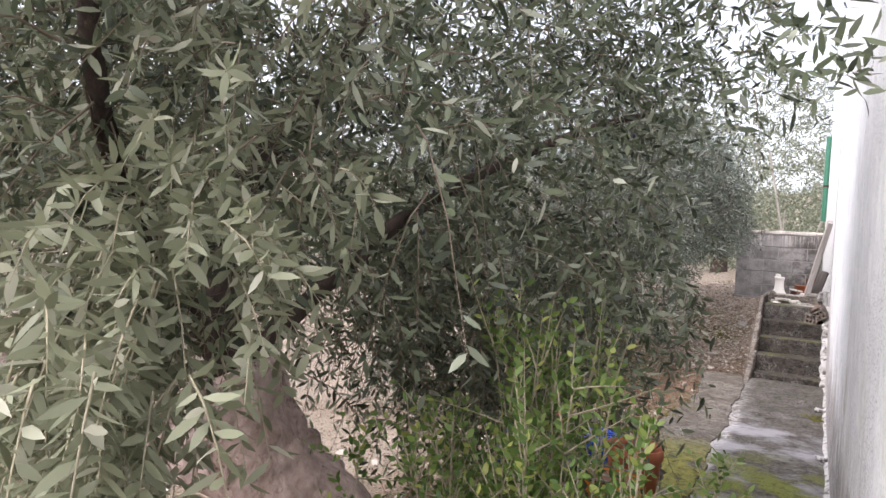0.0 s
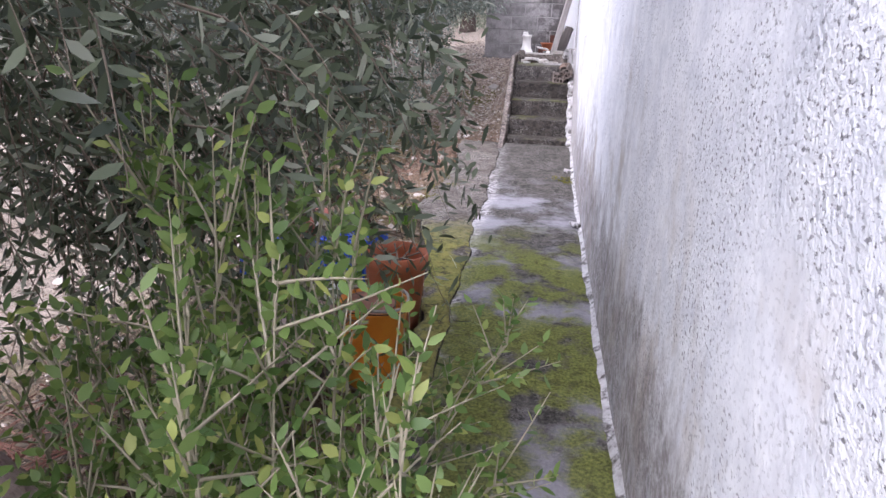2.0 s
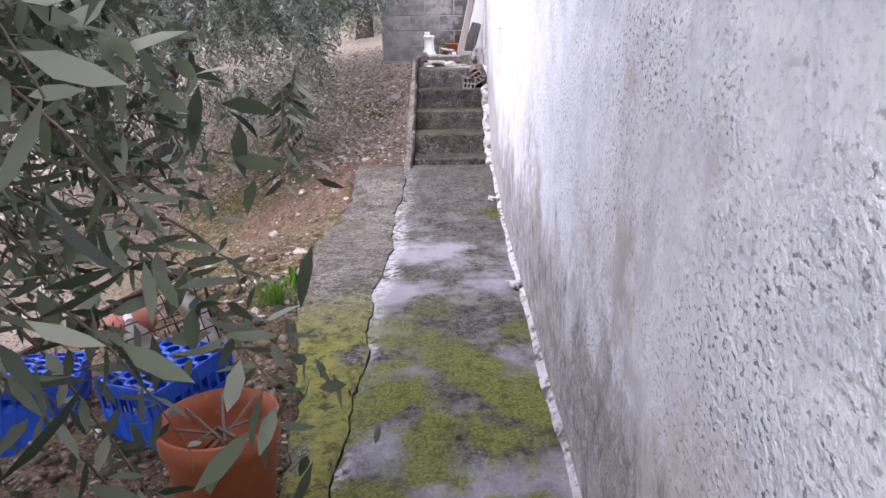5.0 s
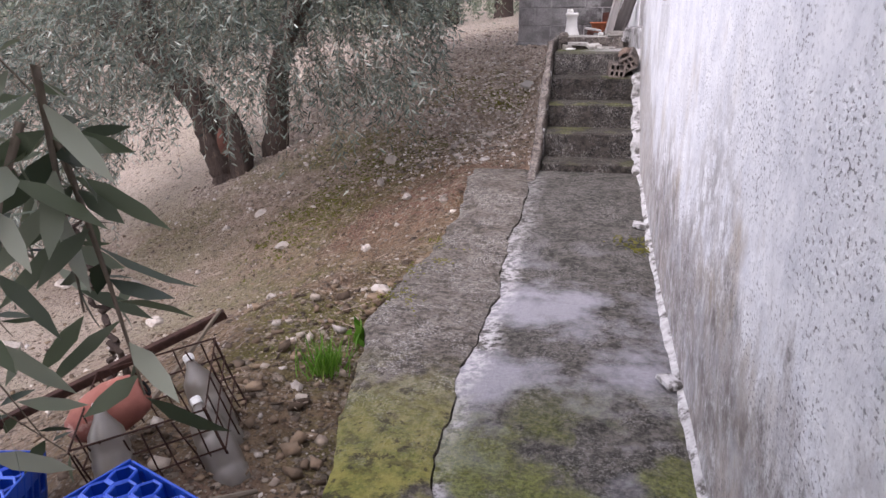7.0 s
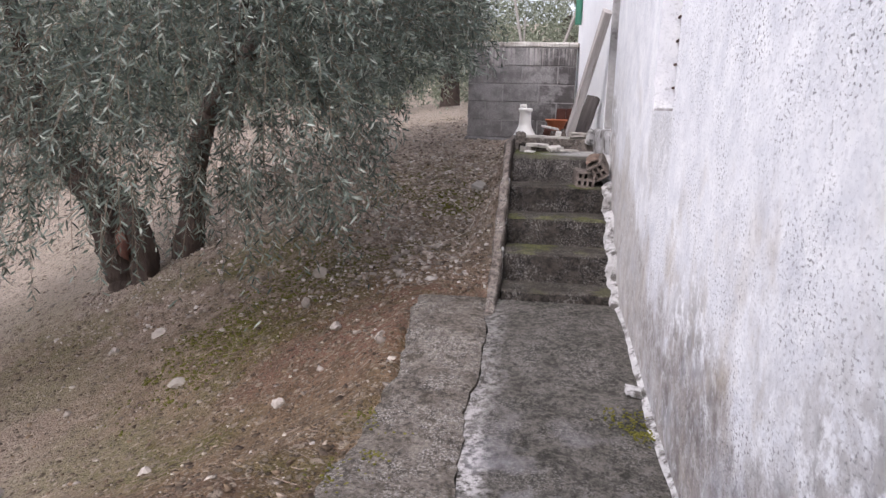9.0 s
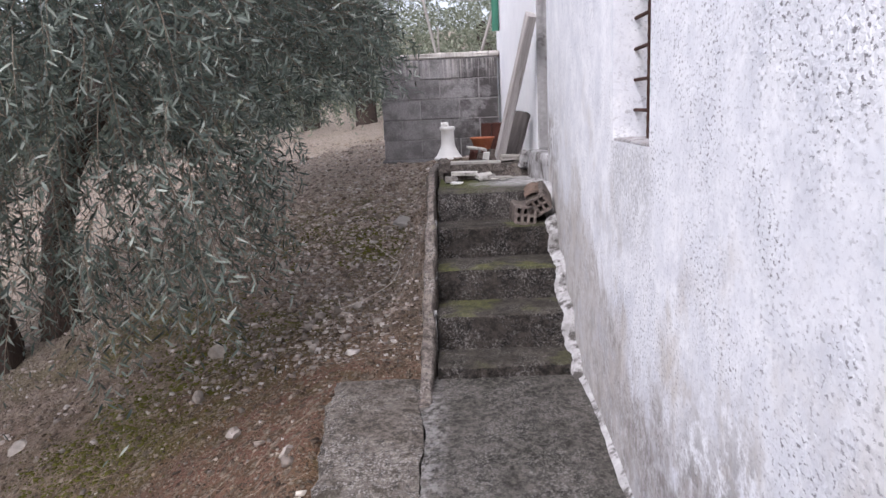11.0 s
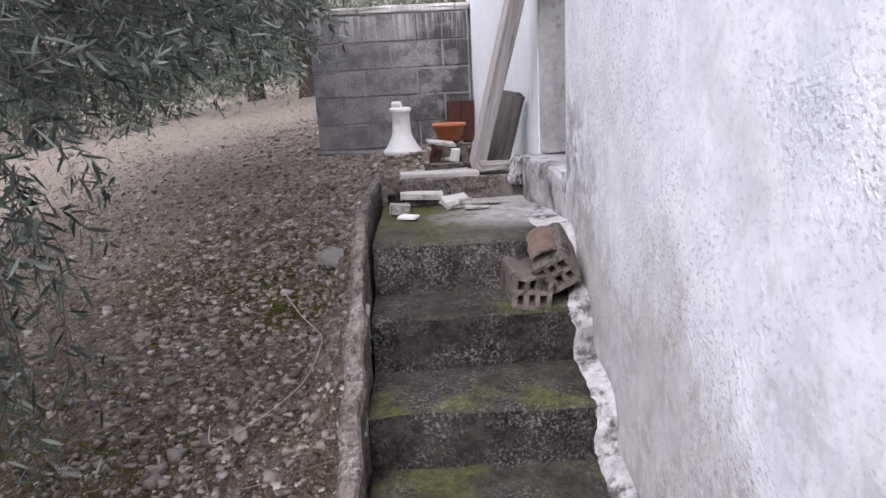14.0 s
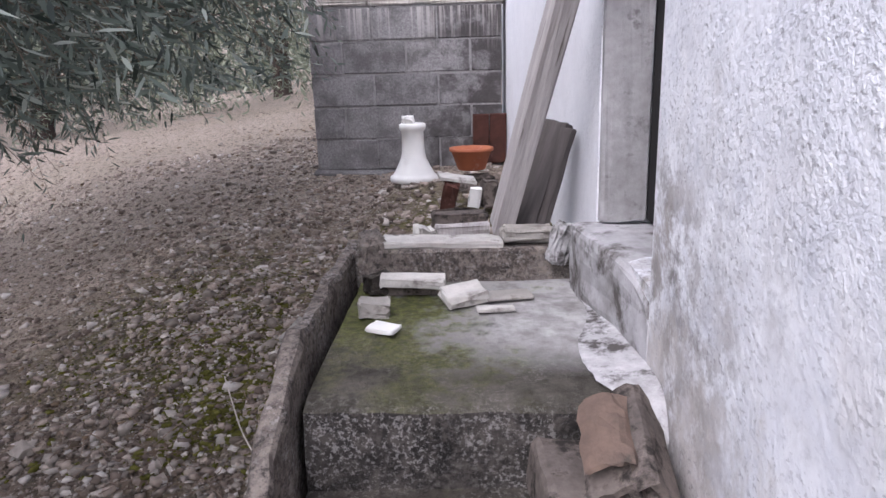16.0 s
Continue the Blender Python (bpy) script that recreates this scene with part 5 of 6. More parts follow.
def bank_place(rng, n):
    x, y = rng.normal(-1.35, 0.6, n), rng.normal(10.5, 1.3, n)
    ok = (x < -0.74) & (y > 8.7) & (y < 13.5) & (x > -3.5) & (rng.uniform(0, 1, n) < np.clip(1.25 - 0.9 * np.maximum(0, -x - 1.25), 0.35, 1))
    return x[ok], y[ok]


def moss_place(rng, n):
    at = np.array([(-1.45, 10.75, 0.26), (-2.1, 9.3, 0.26), (-1.15, 10.25, 0.12), (-2.4, 8.6, 0.22)])[rng.integers(0, 4, n)]
    x, y = rng.normal(at[:, 0], at[:, 2]), rng.normal(at[:, 1], at[:, 2] * 1.2)
    return x[x < -0.76], y[x < -0.76]


def back_place(rng, n):
    x, y = rng.uniform(-1.25, -0.12, n), rng.uniform(10.2, 12.42, n)
    return x, y


def heap_place(rng, n):
    x, y = rng.normal(-1.1, 0.25, n), rng.uniform(3.3, 6.6, n)
    ok = (x < ramp(y, APRON_Y, APRON_X) - 0.03) & (x > -2.2)
    return x[ok], y[ok]


scatter("gravel", 24000, 1, slope_place, (0.003, 0.022), M_GRAVEL, (0.3, 0.6), "loose stones and gravel strewn over the slope", "gravel")
scatter("gravel", 20000, 2, bank_place, (0.003, 0.026), M_GRAVEL_PALE, (0.3, 0.6), "dense rubble and gravel beside the steps", "gravel")
def upper_place(rng, n):
    x, y = rng.uniform(-4.2, -0.76, n), rng.uniform(9.2, 13.6, n)
    ok = ~((x > -1.35) & (y > 12.3))
    return x[ok], y[ok]


scatter("gravel", 16000, 12, upper_place, (0.004, 0.026), M_GRAVEL_PALE, (0.35, 0.75), "pale chips of stone over the upper bank", "gravel")
scatter("gravel", 900, 9, slope_place, (0.011, 0.038), M_STONE, (0.35, 0.7), "pale angular stones scattered over the slope", "gravel")
scatter("gravel", 1500, 8, bank_place, (0.012, 0.040), M_STONE, (0.3, 0.6), "larger angular stones on the bank", "gravel")
scatter("gravel", 9000, 15, bank_place, (0.006, 0.02), M_STONE, (0.3, 0.6), "pale broken chips among the bank's rubble", "gravel")
scatter("ground_moss", 6000, 31, moss_place, (0.007, 0.022), M_MOSS, (0.2, 0.4), "yellow-green moss in patches between the stones", "moss")
scatter("gravel", 3000, 3, back_place, (0.005, 0.032), M_GRAVEL_PALE, (0.35, 0.7), "gravel behind the landing", "gravel")
scatter("gravel", 1500, 4, heap_place, (0.006, 0.04), M_GRAVEL, (0.35, 0.7), "small rubble along the broken concrete edge", "gravel")
def heap_litter(rng, n):
    x, y = rng.normal(-2.2, 0.8, n), rng.normal(3.2, 0.9, n)
    ok = (x < -0.8) & (y > 1.2)
    return x[ok], y[ok]


scatter("dry_litter", 9000, 6, heap_litter, (0.01, 0.04), M_LITTER, (0.08, 0.25), "reddish-brown dry leaves heaped round the old olive", "leaf litter")


def brush_heap():
    """Dry prunings piled beside the old olive."""
    rr = random.Random(77)
    bm = bmesh.new()
    for _ in range(320):
        x, y = rr.gauss(-2.0, 0.4), rr.gauss(2.95, 0.45)
        if x > -1.35 and y < 3.0:
            continue
        z = float(ground_z(x, y)) + abs(rr.gauss(0.03, 0.09))
        a, L = rr.uniform(0, 6.28), rr.uniform(0.12, 0.4)
        dx, dy, dz = 0.5 * L * math.cos(a), 0.5 * L * math.sin(a), rr.uniform(-0.06, 0.08)
        add_tube(bm, [(x - dx, y - dy, z - dz), (x + rr.uniform(-0.02, 0.02), y, z + 0.02), (x + dx, y + dy, z + dz)], [0.004, 0.003, 0.0015], 4)
    tagged(part("brush_heap", bm, simple("dry_prunings", (0.15, 0.066, 0.052), (0.27, 0.145, 0.11), 40, 0.9), None), "heap of dry reddish prunings beside the old olive", "brushwood", kind="stuff")


brush_heap()
scatter("dry_litter", 9000, 5, slope_place, (0.008, 0.03), M_LITTER, (0.08, 0.2), "dry leaves and twigs on the soil", "leaf litter")


def strewn_twigs(count, seed):
    """Short dry twigs lying over the bank and the slope."""
    rr = random.Random(seed)
    bm = bmesh.new()
    for _ in range(count):
        x, y = -0.78 - abs(rr.gauss(0, 0.9)), rr.uniform(5.6, 12.2)
        if y < 8.45 and x > float(ramp(y, APRON_Y, APRON_X)) - 0.08:
            continue
        a, L = rr.uniform(0, 6.28), rr.uniform(0.03, 0.16) * rr.uniform(0.5, 1.2)
        dx, dy = 0.5 * L * math.cos(a), 0.5 * L * math.sin(a)
        r = rr.uniform(0.001, 0.0022)
        bump = lambda p, q: 0.05 * noise.noise((p * 1.1, q * 1.1, 3.0)) + 0.028 * noise.noise((p * 4.2, q * 4.2, 7.0))
        pts = [(p, q, float(ground_z(p, q)) + bump(p, q) + 0.012 + rr.uniform(0, 0.012)) for p, q in ((x - dx, y - dy), (x + rr.uniform(-0.01, 0.01), y + rr.uniform(-0.01, 0.01)), (x + dx, y + dy))]
        add_tube(bm, pts, [r, r, r * 0.6], 3, cap=False)
    tagged(part("fallen_twigs", bm, simple("dry_twig", (0.16, 0.115, 0.085), (0.34, 0.27, 0.215), 40, 0.9), None), "dry twigs strewn over the stony bank", "twigs", kind="stuff")


strewn_twigs(1100, 91)


# ---- discarded things beside the path ----
def gz(x, y):
    return float(ground_z(x, y))


def build_bucket():
    b = empty("paint_bucket", Matrix.Translation((-0.83, 3.87, gz(-0.83, 3.87) + 0.0)))
    tagged(b, "dented orange paint bucket with a stained rim on the soil", "bucket")
    prof = [(0, 0.0), (0.098, 0.0), (0.102, 0.01), (0.108, 0.14), (0.1215, 0.29), (0.127, 0.305), (0.127, 0.318), (0.120, 0.318), (0.116, 0.30), (0.106, 0.16), (0.0, 0.155)]
    bb = part("body", lathe(prof), M_ORANGE, b, "", True)
    ring = [(0.124 * math.cos(a), 0.124 * math.sin(a), 0.325 + 0.006 * math.sin(3 * a)) for a in np.linspace(0, 6.28, 40)]
    part("rim", tube(ring, 0.0055, 6), M_GREYTILE, bb, "grey paint-crusted rim")
    part("lid", lathe([(0, 0.275), (0.09, 0.278), (0.112, 0.29), (0.112, 0.284), (0, 0.268)], 24, pose(0.004, 0.004, 0.02, 5, -6, 0)), M_TERRA_OLD, b, "dusty pinkish lid sunk in the bucket")
    h = [(0.128 * math.cos(a), -0.02 - 0.135 * math.sin(a), 0.30 + 0.03 * math.sin(a)) for a in np.linspace(0, math.pi, 16)]
    part("handle", tube(h, 0.0028, 6), M_RUST, b, "wire handle")


def build_pot():
    p = empty("flower_pot", Matrix.Translation((-0.86, 4.37, gz(-0.86, 4.37))))
    tagged(p, "large brown plastic flower pot with dry soil and twigs", "flower pot")
    prof = [(0, 0), (0.098, 0), (0.102, 0.006), (0.128, 0.27), (0.138, 0.285), (0.140, 0.335), (0.133, 0.338), (0.127, 0.29), (0.115, 0.20), (0.0, 0.19)]
    part("body", lathe(prof, 32), M_TERRA, p, "", True)
    for k in range(7):
        a = k * 0.9
        part("twig", tube([(0.09 * math.cos(a), 0.09 * math.sin(a), 0.2), (0.02 * math.cos(a + 2), 0.03 * math.sin(a), 0.29), (-0.10 * math.cos(a + 0.5), -0.11 * math.sin(a + 0.5), 0.335)], 0.004, 5), M_TWIG, p)


M_BLUE_PALE = simple("scuffed_blue_plastic", (0.03, 0.11, 0.66), (0.09, 0.20, 0.74), 30, 0.45, bump=0.001)


def build_crate(m, label):
    c = empty("plastic_crate", m)
    tagged(c, label, "crate", "blue crates")
    lx, ly, h = 0.26, 0.30, 0.23
    rims, cells = bmesh.new(), bmesh.new()
    s, deep = 0.056, 0.075
    for i in range(-2, 3):
        for j in range(-3, 4):
            cx, cy = i * s * 0.88, j * s + (i % 2) * s * 0.5
            ring = [Vector((cx + s * 0.52 * math.cos(a), cy + s * 0.52 * math.sin(a), h)) for a in np.linspace(0, 2 * math.pi, 7)]
            if max(abs(p.x) for p in ring) > lx / 2 or max(abs(p.y) for p in ring) > ly / 2:
                continue
            for p, q in zip(ring, ring[1:]):
                add_tube(rims, [p, q], 0.0034, 4)
                d = q - p
                add_box(cells, (d.length, 0.003, deep), Matrix.Translation((p + q) / 2 - Vector((0, 0, deep / 2))) @ Matrix.Rotation(math.atan2(d.y, d.x), 4, "Z"))
    walls = part("cell_wall", cells, M_BLUE, c, "deep blue honeycomb bottle cells")
    part("cell_rim", rims, M_BLUE_PALE, walls, "paler scuffed rims of the cells")
    part("base_plate", box((lx - 0.012, ly - 0.012, 0.004), Matrix.Translation((0, 0, 0.06)), 0.001), M_BLUE, c)
    for x in (-lx / 2, lx / 2):
        for z, t in ((0.012, 0.024), (0.12, 0.03), (h - 0.02, 0.05)):
            part("rail", box((0.006, ly, t), Matrix.Translation((x, 0, z)), 0.002), M_BLUE, c)
        for k in range(9):
            part("rib", box((0.0075, 0.012, h - 0.004), Matrix.Translation((x, -ly / 2 + 0.01 + (ly - 0.02) * k / 8, h / 2)), 0.002), M_BLUE, c)
    for y in (-ly / 2, ly / 2):
        part("end_panel", box((lx - 0.02, 0.005, h * 0.62), Matrix.Translation((0, y, h * 0.31)), 0.002), M_BLUE, c)
        part("rail", box((lx - 0.01, 0.006, 0.045), Matrix.Translation((0, y, h - 0.02)), 0.002), M_BLUE, c)
        for k in range(7):
            part("rib", box((0.012, 0.008, h - 0.004), Matrix.Translation((-lx / 2 + 0.012 + (lx - 0.024) * k / 6, y, h / 2)), 0.002), M_BLUE, c)


def build_jar():
    j = empty("clay_jar", pose(-1.56, 5.33, gz(-1.56, 5.33) + 0.135, 66, 0, 125))
    j.scale = (0.74, 0.74, 0.74)
    tagged(j, "weathered terracotta jar lying on its side among the rubbish", "jar")
    prof = [(0, -0.14), (0.046, -0.137), (0.072, -0.10), (0.095, -0.03), (0.10, 0.03), (0.09, 0.09), (0.075, 0.128), (0.045, 0.15), (0.04, 0.148), (0.03, 0.10), (0, 0.09)]
    jb = part("body", lathe(prof, 28), M_TERRA_RED, j, "", True)
    # dark ring paints the shade of the jar's opening
    part("mouth", lathe([(0.022, 0.148), (0.034, 0.152), (0.03, 0.158), (0.018, 0.154)], 16), M_DARK, jb, "small mouth, painted dark for its shade")


def build_cage():
    c = empty("wire_cage", pose(-1.38, 5.40, gz(-1.38, 5.40) - 0.05, 10, -14, 22))
    tagged(c, "rusty bent wire mesh cage standing on the soil", "wire mesh")
    W, D, H = 0.34, 0.30, 0.27
    rr = random.Random(12)
    for k in range(9):
        x = -W / 2 + W * k / 8
        for y in (-D / 2, D / 2):
            part("wire", tube([(x, y, -0.08), (x + rr.uniform(-0.01, 0.01), y + rr.uniform(-0.01, 0.01), H / 2), (x + rr.uniform(-0.012, 0.012), y, H * rr.uniform(0.92, 1.04))], 0.0024, 5), M_RUST, c)
    for k in range(6):
        y = -D / 2 + D * k / 5
        for x in (-W / 2, W / 2):
            part("wire", tube([(x, y, -0.08), (x + rr.uniform(-0.012, 0.012), y, H / 2), (x, y + rr.uniform(-0.01, 0.01), H)], 0.0024, 5), M_RUST, c)
    for z in (0.03, 0.12, 0.20, H):
        ring = [(-W / 2, -D / 2, z), (W / 2, -D / 2, z + rr.uniform(-0.01, 0.01)), (W / 2, D / 2, z), (-W / 2, D / 2, z + rr.uniform(-0.01, 0.01)), (-W / 2, -D / 2, z)]
        part("wire", tube(ring, 0.003, 5), M_RUST, c)


build_bucket()
build_pot()
build_crate(pose(-1.19, 4.87, gz(-1.19, 4.87) - 0.01, 3, -4, -24), "blue plastic crate showing its open honeycomb bottle cells")
build_crate(pose(-1.70, 4.95, gz(-1.70, 4.95) - 0.01, -6, 6, 20), "blue plastic crate half hidden under branches")
build_jar()
build_cage()

# log, bag, iron bar, sticks
lg = tagged(part("log", tube(smooth_line([(-1.26, 3.48, 0.03), (-1.12, 3.77, 0.08), (-1.01, 4.04, 0.10)], 4), [0.085, 0.09, 0.095, 0.09, 0.085, 0.085, 0.08, 0.075, 0.07], 14, 0.08, rng), M_BARK_PALE, None), "pale pinkish cut olive log beside the bucket", "log")
tagged(part("log", tube(smooth_line([(-1.08, 3.48, 0.0), (-1.01, 3.68, 0.03), (-0.965, 3.86, 0.03)], 4), 0.05, 12, 0.1, rng), M_BARK, None), "short grey log beside the bucket", "log")
bag = rock_bm((0.05, 0.04, 0.065), 14, 3)
tagged(part("plastic_bag", bag, M_BAG, None, smooth=False), "crumpled white plastic bag by the bucket", "bag").matrix_basis = pose(-0.985, 3.99, 0.2, 0, 20, 0)
ib = bmesh.new()
add_box(ib, (0.026, 0.95, 0.005), Matrix.Translation((0, 0, 0)), 0.001)
add_box(ib, (0.005, 0.95, 0.024), Matrix.Translation((-0.0125, 0, 0.013)), 0.001)
iron = part("angle_iron", ib, M_RUST, None)
iron.matrix_basis = look((-1.49, 5.83, 0.14), (-2.15, 5.22, -0.12)) @ pose(0, 0, -0.47, 90, 0, 0)
tagged(iron, "rusty angle iron bar propped on the rubbish", "iron bar")
tagged(part("stick", tube([(-1.49, 5.82, 0.15), (-1.56, 5.68, 0.02), (-1.66, 5.5, -0.13)], [0.007, 0.009, 0.01], 6), M_TWIG, None), "thin grey stick leaning on the iron bar", "stick")
tagged(part("stick", tube([(-0.97, 5.06, 0.10), (-1.03, 4.93, 0.16), (-1.12, 4.74, 0.225)], [0.006, 0.008, 0.008], 7), M_TWIG, None), "brown stick lying across the crate", "stick")

# dry twisted vine
pts, rad = [], []
vr = random.Random(5)
ox = oy = 0.0
for k in range(40):
    t = k / 39
    ox, oy = 0.5 * ox + vr.gauss(0, 0.018), 0.5 * oy + vr.gauss(0, 0.018)
    pts.append((-2.14 - 0.15 * t + ox, 6.02 + 0.1 * t + oy, -0.42 + 0.82 * t))
    rad.append((0.017 - 0.007 * t) * vr.uniform(0.65, 1.35))
vine = empty("dry_vine")
tagged(vine, "gnarled dry black vine stump standing on the slope", "vine")
part("stem", tube(pts, rad, 8, 0.2, vr), M_BARK, vine)
part("side_shoot", tube([(-2.14, 6.02, -0.36), (-2.08, 6.03, -0.28), (-2.07, 6.0, -0.16), (-2.12, 6.0, -0.12)], [0.018, 0.017, 0.014, 0.01], 7, 0.2, vr), M_BARK, vine)
for k, (dx, dz) in enumerate(((-0.12, 0.05), (0.1, 0.06), (-0.09, 0.03), (0.12, 0.02), (0.08, 0.07))):
    z = 0.0 + 0.11 * k
    part("twig", tube([(-2.19, 6.06, z), (-2.19 + dx * 0.6, 6.07, z + dz), (-2.19 + dx, 6.09, z + dz * 0.6)], [0.003, 0.002, 0.001], 4), M_BARK, vine)

M_BOTTLE = simple("dusty_clear_plastic", (0.27, 0.24, 0.20), (0.17, 0.145, 0.12), 9, 0.3, bump=0.002)
M_BOTTLE.node_tree.nodes["Principled BSDF"].inputs["Transmission Weight"].default_value = 0.55


def build_bottle(cap_at, base_at, label):
    """A dusty bottle that leans from its cap down to its base."""
    a, b = Vector(base_at), Vector(cap_at)
    L = (b - a).length
    bt = empty("plastic_bottle", Matrix.Translation(a) @ (b - a).to_track_quat("Z", "Y").to_matrix().to_4x4())
    tagged(bt, label, "bottle", "plastic bottles")
    prof = [(0, 0.004), (0.040, 0.0), (0.050, 0.012), (0.050, 0.06), (0.046, 0.068), (0.050, 0.076), (0.050, L * 0.55), (0.046, L * 0.58), (0.049, L * 0.61), (0.043, L * 0.78), (0.018, L * 0.92), (0.0125, L - 0.006), (0, L - 0.005)]
    part("body", lathe(prof, 20), M_BOTTLE, bt, "dusty beige clear body", True)
    part("cap", lathe([(0, L + 0.014), (0.0125, L + 0.014), (0.0155, L + 0.010), (0.0155, L - 0.008), (0.0128, L - 0.008)], 18), M_WHITE, bt, "white screw cap")


build_bottle((-1.33, 5.40, 0.07), (-1.15, 5.27, -0.10), "dusty clear plastic bottle with a white cap in the wire cage")
build_bottle((-1.42, 5.52, 0.13), (-1.24, 5.40, -0.09), "dusty clear plastic bottle with a white cap in the wire cage")
build_bottle((-1.50, 5.24, 0.13), (-1.36, 5.12, -0.10), "dusty plastic bottle with a white cap leaning beside the crate")

chip = lambda s, seed: box(s, Matrix(), 0.003, min(s) * 0.18, 1, random.Random(seed))
for k, (x, y, w) in enumerate(((-0.05, 7.40, 0.075), (-0.035, 5.87, 0.07))):
    ob = tagged(part("plaster_flake", chip((w * 0.8, w, 0.016), k), M_LIME, None), "white plaster flake on the path by the wall", "rubble", "plaster flakes")
    ob.matrix_basis = pose(x, y, uneven(x, y) + 0.014, 4, 8, 30 * k)

# ---- on the stairs and landing ----
def build_brick(m, label):
    b = empty("hollow_brick", m)
    tagged(b, label, "brick", "hollow bricks")
    L, W, H = 0.21, 0.115, 0.10
    body = bmesh.new()
    nx, nz, wall = 3, 2, 0.014
    rr = random.Random(int(1000 * abs(m.translation.x)))
    cw, ch = (W - wall) / nx, (H - wall) / nz
    xs = [v for k in range(nx + 1) for v in (-W / 2 + k * cw, -W / 2 + k * cw + wall)]
    zs = [v for k in range(nz + 1) for v in (-H / 2 + k * ch, -H / 2 + k * ch + wall)]
    ys = [-L / 2 + L * k / 5 for k in range(6)]
    solid = lambda i, k: 0 <= i < len(xs) - 1 and 0 <= k < len(zs) - 1 and not (i % 2 and k % 2)
    made = {}

    def corner(i, j, k):
        if (i, j, k) not in made:
            worn = rr.uniform(-0.006, 0.006) if j in (0, 5) else 0
            round_off = 0.93 if i in (0, len(xs) - 1) and k in (0, len(zs) - 1) else 1.0
            made[i, j, k] = body.verts.new((xs[i] * round_off + rr.uniform(-0.0018, 0.0018), ys[j] + worn, zs[k] * round_off + rr.uniform(-0.0018, 0.0018)))
        return made[i, j, k]
    for i in range(len(xs) - 1):
        for k in range(len(zs) - 1):
            if not solid(i, k):
                continue
            for j in (0, 5):
                body.faces.new([corner(i, j, k), corner(i + 1, j, k), corner(i + 1, j, k + 1), corner(i, j, k + 1)])
            for di, dk, a, c in ((-1, 0, (i, k), (i, k + 1)), (1, 0, (i + 1, k), (i + 1, k + 1)), (0, -1, (i, k), (i + 1, k)), (0, 1, (i, k + 1), (i + 1, k + 1))):
                if not solid(i + di, k + dk):
                    for j in range(5):
                        body.faces.new([corner(a[0], j, a[1]), corner(a[0], j + 1, a[1]), corner(c[0], j + 1, c[1]), corner(c[0], j, c[1])])
    part("body", body, M_BRICK, b)
    return b


upper_brick = build_brick(pose(-0.085, 9.225, 0.775, 16, -32, -14), "broken hollow clay brick tilted against the wall on the steps")
build_brick(pose(-0.172, 9.215, 0.708, 2, 6, 4), "grey hollow clay brick lying on a step")

sh, sr = bmesh.new(), random.Random(9)
rows = []
for k in range(8):
    y = -0.085 + 0.022 * k
    row = []
    for q in range(7):
        a = math.pi * (0.02 + 0.11 * q) + sr.uniform(-0.04, 0.04)
        r = 0.040 + sr.uniform(-0.003, 0.003) + 0.012 * noise.noise((k * 0.5, q * 0.4, 3))
        row.append([sh.verts.new((t * math.cos(a) - 0.012, y + sr.uniform(-0.005, 0.005), 0.052 + 0.62 * t * math.sin(a))) for t in (r, r + 0.010)])
    rows.append(row)
for r0, r1 in zip(rows, rows[1:]):
    for q in range(6):
        sh.faces.new((r0[q][1], r0[q + 1][1], r1[q + 1][1], r1[q][1]))
        sh.faces.new((r0[q][0], r1[q][0], r1[q + 1][0], r0[q + 1][0]))
    for q, flip in ((0, 1), (6, -1)):
        sh.faces.new((r0[q][0], r0[q][1], r1[q][1], r1[q][0])[::flip])
for r, flip in ((rows[0], 1), (rows[-1], -1)):
    for q in range(6):
        sh.faces.new((r[q][0], r[q + 1][0], r[q + 1][1], r[q][1])[::flip])
part("broken_shell", sh, simple("fresh_broken_clay", (0.175, 0.122, 0.094), (0.10, 0.075, 0.062), 34, 0.9, bump=0.008, spots=((0.08, 0.065, 0.055), 0.53)), upper_brick, "ochre broken shell of clay")

PIECES = [("floor_tile", (0.165, 0.055, 0.022), (-0.475, 9.90, 0.868, 6, 2, 0), M_TILE, "pale broken tile lying on rubble"), ("floor_tile", (0.105, 0.075, 0.028), (-0.345, 9.83, 0.852, 8, -4, 20), M_TILE, "pale broken tile tilted on the landing"),
          ("brick_piece", (0.14, 0.055, 0.030), (-0.475, 9.93, 0.843, 0, 0, 2), M_BRICK, "brick piece under a tile"), ("brick_piece", (0.07, 0.06, 0.035), (-0.56, 9.76, 0.846, 0, 4, 8), M_GREYTILE, "grey stub of brick on the moss"),
          ("tile_shard", (0.07, 0.045, 0.010), (-0.525, 9.65, 0.837, 3, 0, -25), M_WHITE, "small white tile shard on the moss"), ("tile_shard", (0.12, 0.05, 0.010), (-0.235, 9.85, 0.840, 4, 2, 14), M_GREYTILE, "thin grey tile shard on the landing"),
          ("tile_shard", (0.09, 0.03, 0.010), (-0.27, 9.76, 0.838, 0, 2, 10), M_TILE, "thin ochre shard on the landing"), ("brick_piece", (0.06, 0.05, 0.05), (-0.57, 9.93, 0.852, 0, 0, 30), M_STAIR, "dark stone in the landing's corner")]
for k, (nm, s, p, mt, lb) in enumerate(PIECES):
    ob = tagged(part(nm, chip(s, 40 + k), mt, None), lb, "rubble")
    ob.matrix_basis = pose(*p)

